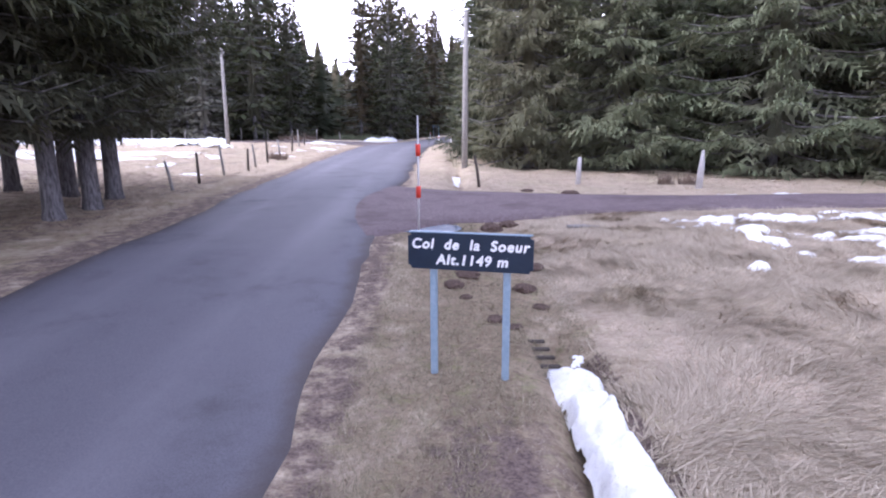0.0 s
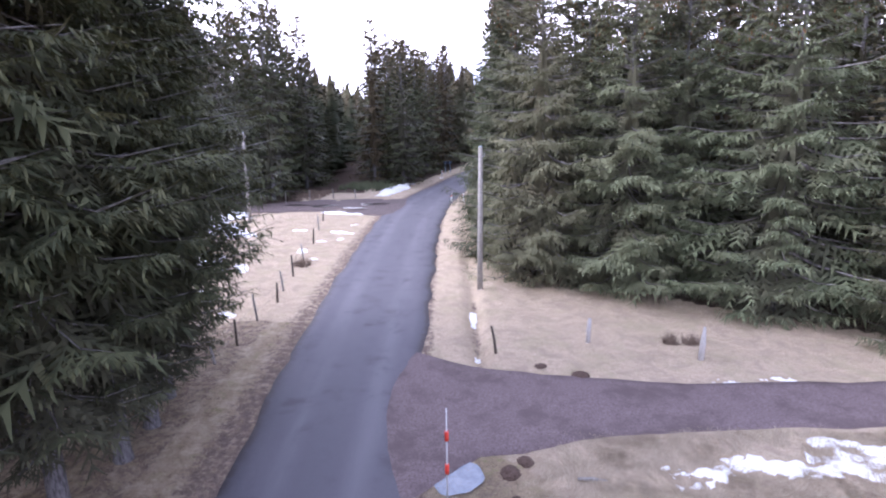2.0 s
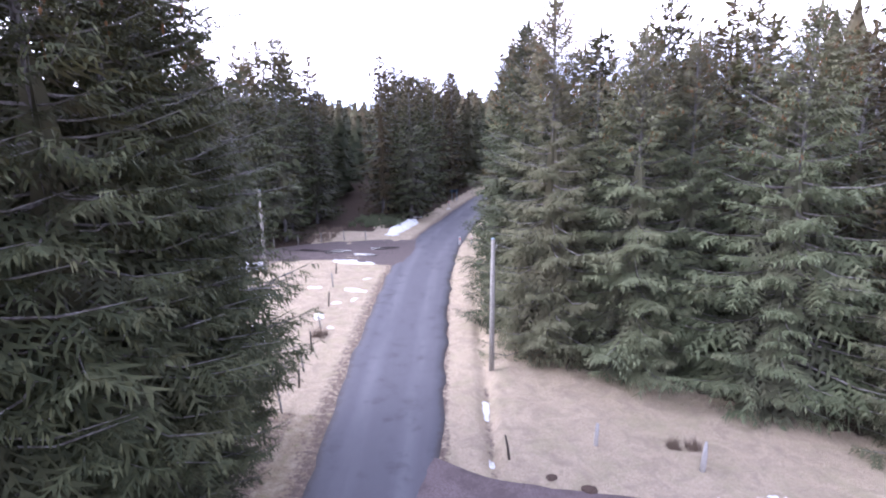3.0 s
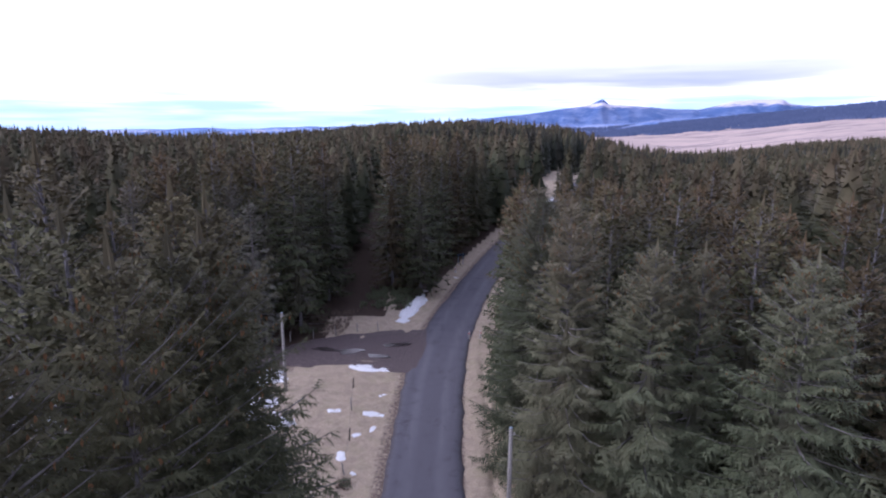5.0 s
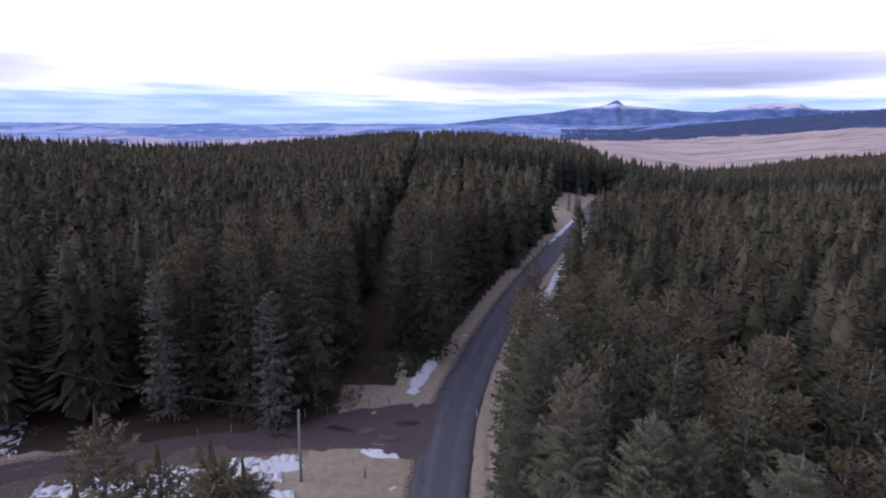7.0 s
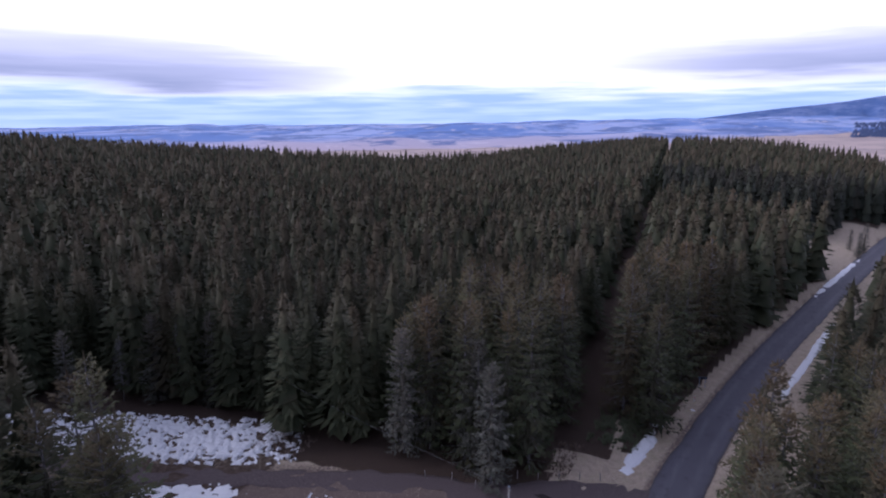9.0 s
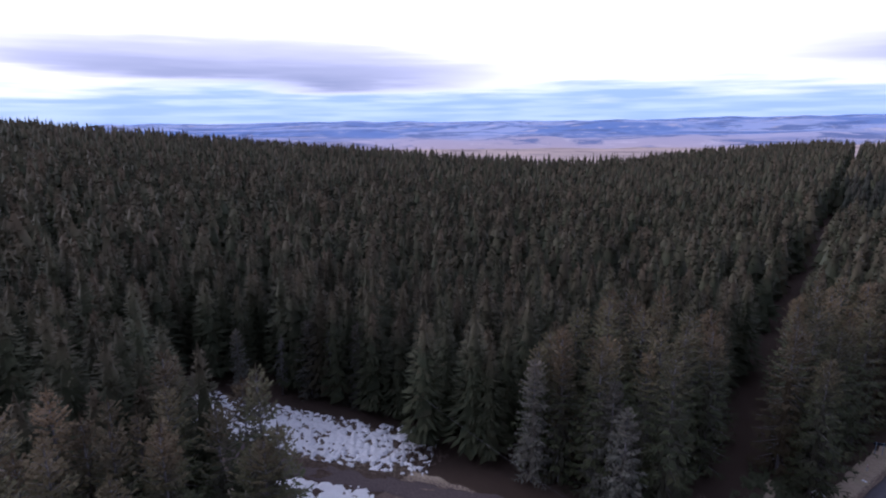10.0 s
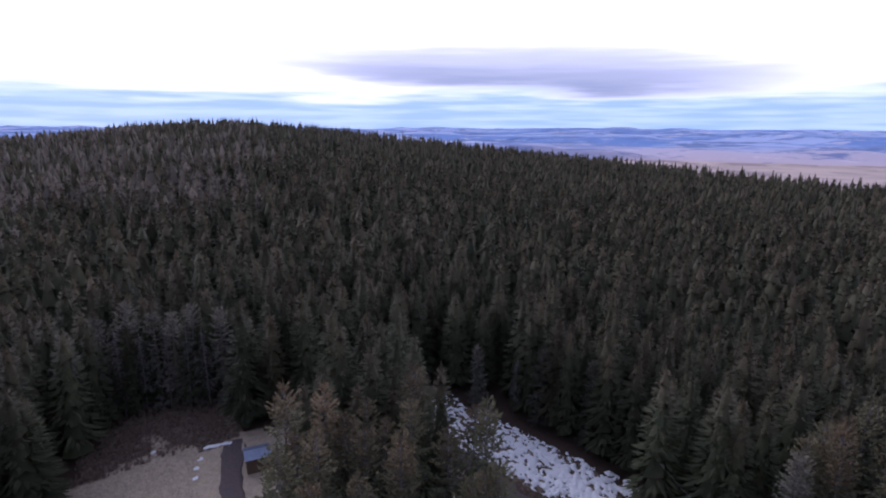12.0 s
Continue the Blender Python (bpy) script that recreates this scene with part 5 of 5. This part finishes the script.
# molehills, log, puddle and ditch grating
def molehill(x, y, r, h, seed):
    bm = bmesh.new()
    bmesh.ops.create_icosphere(bm, subdivisions=3, radius=1)
    q = noise
    for v in bm.verts:
        k = 1 + 0.25 * q.noise(v.co * 2.5 + Vector((seed * 7.1, 0, 0)))
        v.co = Vector((v.co.x * r * k, v.co.y * r * k * 0.85, max(v.co.z, -0.3) * h * k))
    me = bpy.data.meshes.new("molehill")
    bm.to_mesh(me)
    bm.free()
    me.materials.append(SOIL)
    return thing("molehill", me, pose(x, y, H(x, y), 0, 0, seed * 40), "small mound of dark fresh earth in grass", "molehill", "molehills")


for i, (x, y, r, h) in enumerate(((0.3, 6.8, 0.09, 0.04), (0.62, 6.1, 0.13, 0.05), (1.1, 7.1, 0.17, 0.07), (1.2, 6.5, 0.11, 0.04), (0.80, 5.9, 0.10, 0.03), (1.35, 7.9, 0.16, 0.08), (0.15, 7.3, 0.17, 0.06), (0.35, 7.7, 0.2, 0.07),
                                  (3.5, 15.3, 0.26, 0.12), (2.4, 15.9, 0.2, 0.06), (0.95, 10.8, 0.26, 0.14), (1.35, 11.2, 0.22, 0.1), (1.0, 9.9, 0.12, 0.05))):
    molehill(x, y, r, h, i + 1)

bm = bmesh.new()
add_tube(bm, [(-0.30, 0, 0.03), (0.0, 0.02, 0.035), (0.32, -0.02, 0.025)], [0.036, 0.04, 0.028], 9)
me = bpy.data.meshes.new("log")
bm.to_mesh(me)
bm.free()
me.materials.append(GREYWOOD)
thing("log", me, pose(2.65, 10.4, H(2.65, 10.4), 0, 0, -5), "pale broken log lying in dry grass", "log")

bm = bmesh.new()
ring = []
for k in range(40):
    a = k * math.pi / 20
    rr = 1 + 0.06 * math.sin(3 * a + 1) + 0.03 * math.sin(7 * a)
    ring.append(bm.verts.new((math.cos(a) * 0.50 * rr, math.sin(a) * 0.66 * rr, 0)))
bm.faces.new(ring)
me = bpy.data.meshes.new("puddle")
bm.to_mesh(me)
bm.free()
me.materials.append(WATER)
thing("puddle", me, pose(-0.18, 10.6, float(np.max(land(np.array([-0.6, 0.2, -0.18]), np.array([10.6, 10.6, 11.2])))) + 0.015, 0, 0, -25), "shallow puddle of meltwater reflecting the sky", "puddle")

# the dark bars are the grating's shaded holes, built as solid slats
grate = thing("ditch_grating", None, pose(1.05, 5.38, H(1.05, 5.38) + 0.10), "dark slats standing in for the shaded holes of the ditch grating", "grating")
for k in range(4):
    part("bar", add_box(bmesh.new(), 0.19, 0.055, 0.03, -0.015 * k, -0.34 + 0.2 * k, 0.01 * k, 0.008), DARKWOOD, grate)

MUD = mat_plain("wet_mud", (0.035, 0.028, 0.028), (0.07, 0.058, 0.056), 6, 0.25, 0.5, bump=0.3)
for i, (x, y, rx, ry, a) in enumerate(((-11.3, 45.45, 1.5, 0.55, 10), (-8.74, 44.92, 1.3, 0.45, -12), (-7.6, 47.4, 1.6, 0.5, 18), (-13.18, 45.89, 1.2, 0.4, -8))):
    n = 36
    ring = [(math.cos(k * 6.2832 / n) * rx * (1 + 0.22 * math.sin(3 * k * 6.2832 / n + i) + 0.12 * math.sin(8 * k * 6.2832 / n + 2 * i)),
             math.sin(k * 6.2832 / n) * ry * (1 + 0.22 * math.sin(2 * k * 6.2832 / n + i)), 0) for k in range(n)]
    thing("mud_patch", mesh("mud_patch", ring, [tuple(range(n))], MUD), pose(x, y, float(land(x, y, False)) + 0.075, 1.8, 0, a), "patch of dark wet mud on the gravel junction", "mud", "mud patches")

# shed beyond the trees
shed = thing("shed", None, pose(-63.3, 3.2, H(-63.3, 3.2), 0, 0, 2), "small plank shed with blue-grey metal roof", "shed")
part("wall", add_box(bmesh.new(), 2.5, 2.6, 1.9, 0, 0, 0.9), PLANK, shed)
for sx in (-1, 1):
    bm = add_box(bmesh.new(), 1.55, 3.0, 0.06, 0, 0, 0, 0.01)
    bmesh.ops.transform(bm, matrix=pose(sx * 0.72, 0, 1.98, 0, sx * 17, 0), verts=bm.verts)
    part("roof", bm, ROOFMETAL, shed, "blue-grey sheet metal slope")


# ---------------------------------------------------------------- low growth
def tufts(name, mat, spots, blades, high, label, category, wide=0.012, lean=1.0, comb=0.0):
    q = random.Random(5)
    V, F = [], []
    zs = land(np.array([s[0] for s in spots]), np.array([s[1] for s in spots]))
    for (x, y, s), z in zip(spots, zs):
        flow = 3.0 * float(vnoise(x * 0.9, y * 0.9, 77)) + 1.0
        for _ in range(blades):
            a, l = flow + q.gauss(0, 0.45) if comb else q.uniform(0, 6.28), high * s * q.uniform(0.5, 1.2)
            bx, by = x + q.uniform(-0.07, 0.07) * s, y + q.uniform(-0.07, 0.07) * s
            tip = (bx + math.cos(a) * l * lean * q.uniform(0.4, 1.0), by + math.sin(a) * l * lean * q.uniform(0.4, 1.0), z + l * (q.uniform(0.15, 0.50) if comb else q.uniform(0.3, 0.75)))
            wx, wy = -math.sin(a) * wide * s, math.cos(a) * wide * s
            i = len(V)
            V += [(bx + wx, by + wy, z - 0.01), (bx - wx, by - wy, z - 0.01), tip]
            F.append((i, i + 1, i + 2))
    return thing(name, mesh(name, V, F, mat), None, label, category, kind="stuff")


def on_way(x, y):
    return abs(x - float(road_soft(y))) < 2.35 or (12.3 < y < 15.2 and x > -2) or (x < -4 and 43 < y < 52 and x > -8)


spots = []
for _ in range(22000):
    x, y = rng.uniform(-1.4, 15), 1.6 + 22 * rng.random() ** 1.4
    if not on_way(x, y) and (y > 15 or x > 1.5 or rng.random() < 0.25) and abs(x) < y * 0.95 + 2:
        spots.append((x, y, rng.uniform(0.6, 1.4) * (0.6 if x < 1.5 and y < 12 else 1.0)))
for _ in range(9000):
    x, y = rng.uniform(-13, -6), rng.uniform(10, 45)
    if not on_way(x, y):
        spots.append((x, y, rng.uniform(0.7, 1.5)))
tufts("grass", STRAW, spots, 5, 0.11, "tufts of bleached dry winter grass", "grass", 0.0045, 1.6)
spots = []
for _ in range(26000):
    x, y = rng.uniform(1.45, 12), 1.7 + 10.4 * rng.random() ** 1.5
    if x < y * 0.95 + 1.5 and float(fbm(x * 0.55, y * 0.55, 13)) > -0.35:
        spots.append((x, y, rng.uniform(0.6, 1.5)))
tufts("matted_grass", STRAW, spots, 6, 0.17, "flattened swathes of pale dead grass", "grass", 0.006, 1.5, 1.0)
spots = []
for _ in range(9000):
    x, y = rng.uniform(2.2, 13), 3.0 + 9.2 * rng.random() ** 1.2
    if x < y * 0.95 + 1.5 and float(fbm(x * 0.9, y * 0.9, 43)) > 0.42:
        spots.append((x, y, rng.uniform(0.7, 1.5)))
tufts("brown_grass", RUSH, spots, 7, 0.16, "darker brown clumps of dead grass and rush", "grass", 0.005, 1.1, 1.0)
spots = []
for _ in range(15000):
    x, y = rng.uniform(-1.25, 1.6), 1.6 + 11 * rng.random() ** 1.5
    if x > -1.0 + 0.2 * float(fbm(y * 1.5, 2.0, 8)) and not on_way(x, y) and float(fbm(x * 1.1, y * 1.1, 63)) > -0.3:
        spots.append((x, y, rng.uniform(0.6, 1.4)))
tufts("verge_grass", VERGE, spots, 6, 0.06, "short olive and brown grass along the road verge", "grass", 0.004, 1.3)
spots = []
for _ in range(900):
    x, y = rng.uniform(-12.0, -6.4), rng.uniform(57.5, 66.0)
    if float(fbm(x, y, 3)) > -0.2:
        spots.append((x, y, rng.uniform(0.5, 1.3)))
tufts("undergrowth", SHRUB, spots, 34, 0.75, "low green broom bushes under the spruces", "undergrowth", 0.022, 0.5)
spots = [(x0 + rng.uniform(-0.2, 0.2), 17.6 + rng.uniform(-0.2, 0.2), rng.uniform(0.7, 1.2)) for x0 in (7.0, 7.7) for _ in range(16)]
spots += [(-8.0 + rng.uniform(-0.4, 0.4), 27.6 + rng.uniform(-0.4, 0.4), rng.uniform(0.8, 1.3)) for _ in range(24)]
spots += [(-76 + rng.uniform(-6, 6), rng.uniform(-17, 0), rng.uniform(1.0, 2.2)) for _ in range(1100)]
spots += [(-13.3 + rng.uniform(-1.4, 1.2), 50.2 + rng.uniform(-1, 6), rng.uniform(0.8, 1.5)) for _ in range(140)]
spots += [(-42.6 + rng.uniform(-3, 3), 42.0 + rng.uniform(-2.4, 2.4), rng.uniform(0.8, 1.5)) for _ in range(160)]
tufts("brush", TWIG, spots, 16, 0.62, "bare brown scrub and twigs", "brush", 0.012, 0.4)
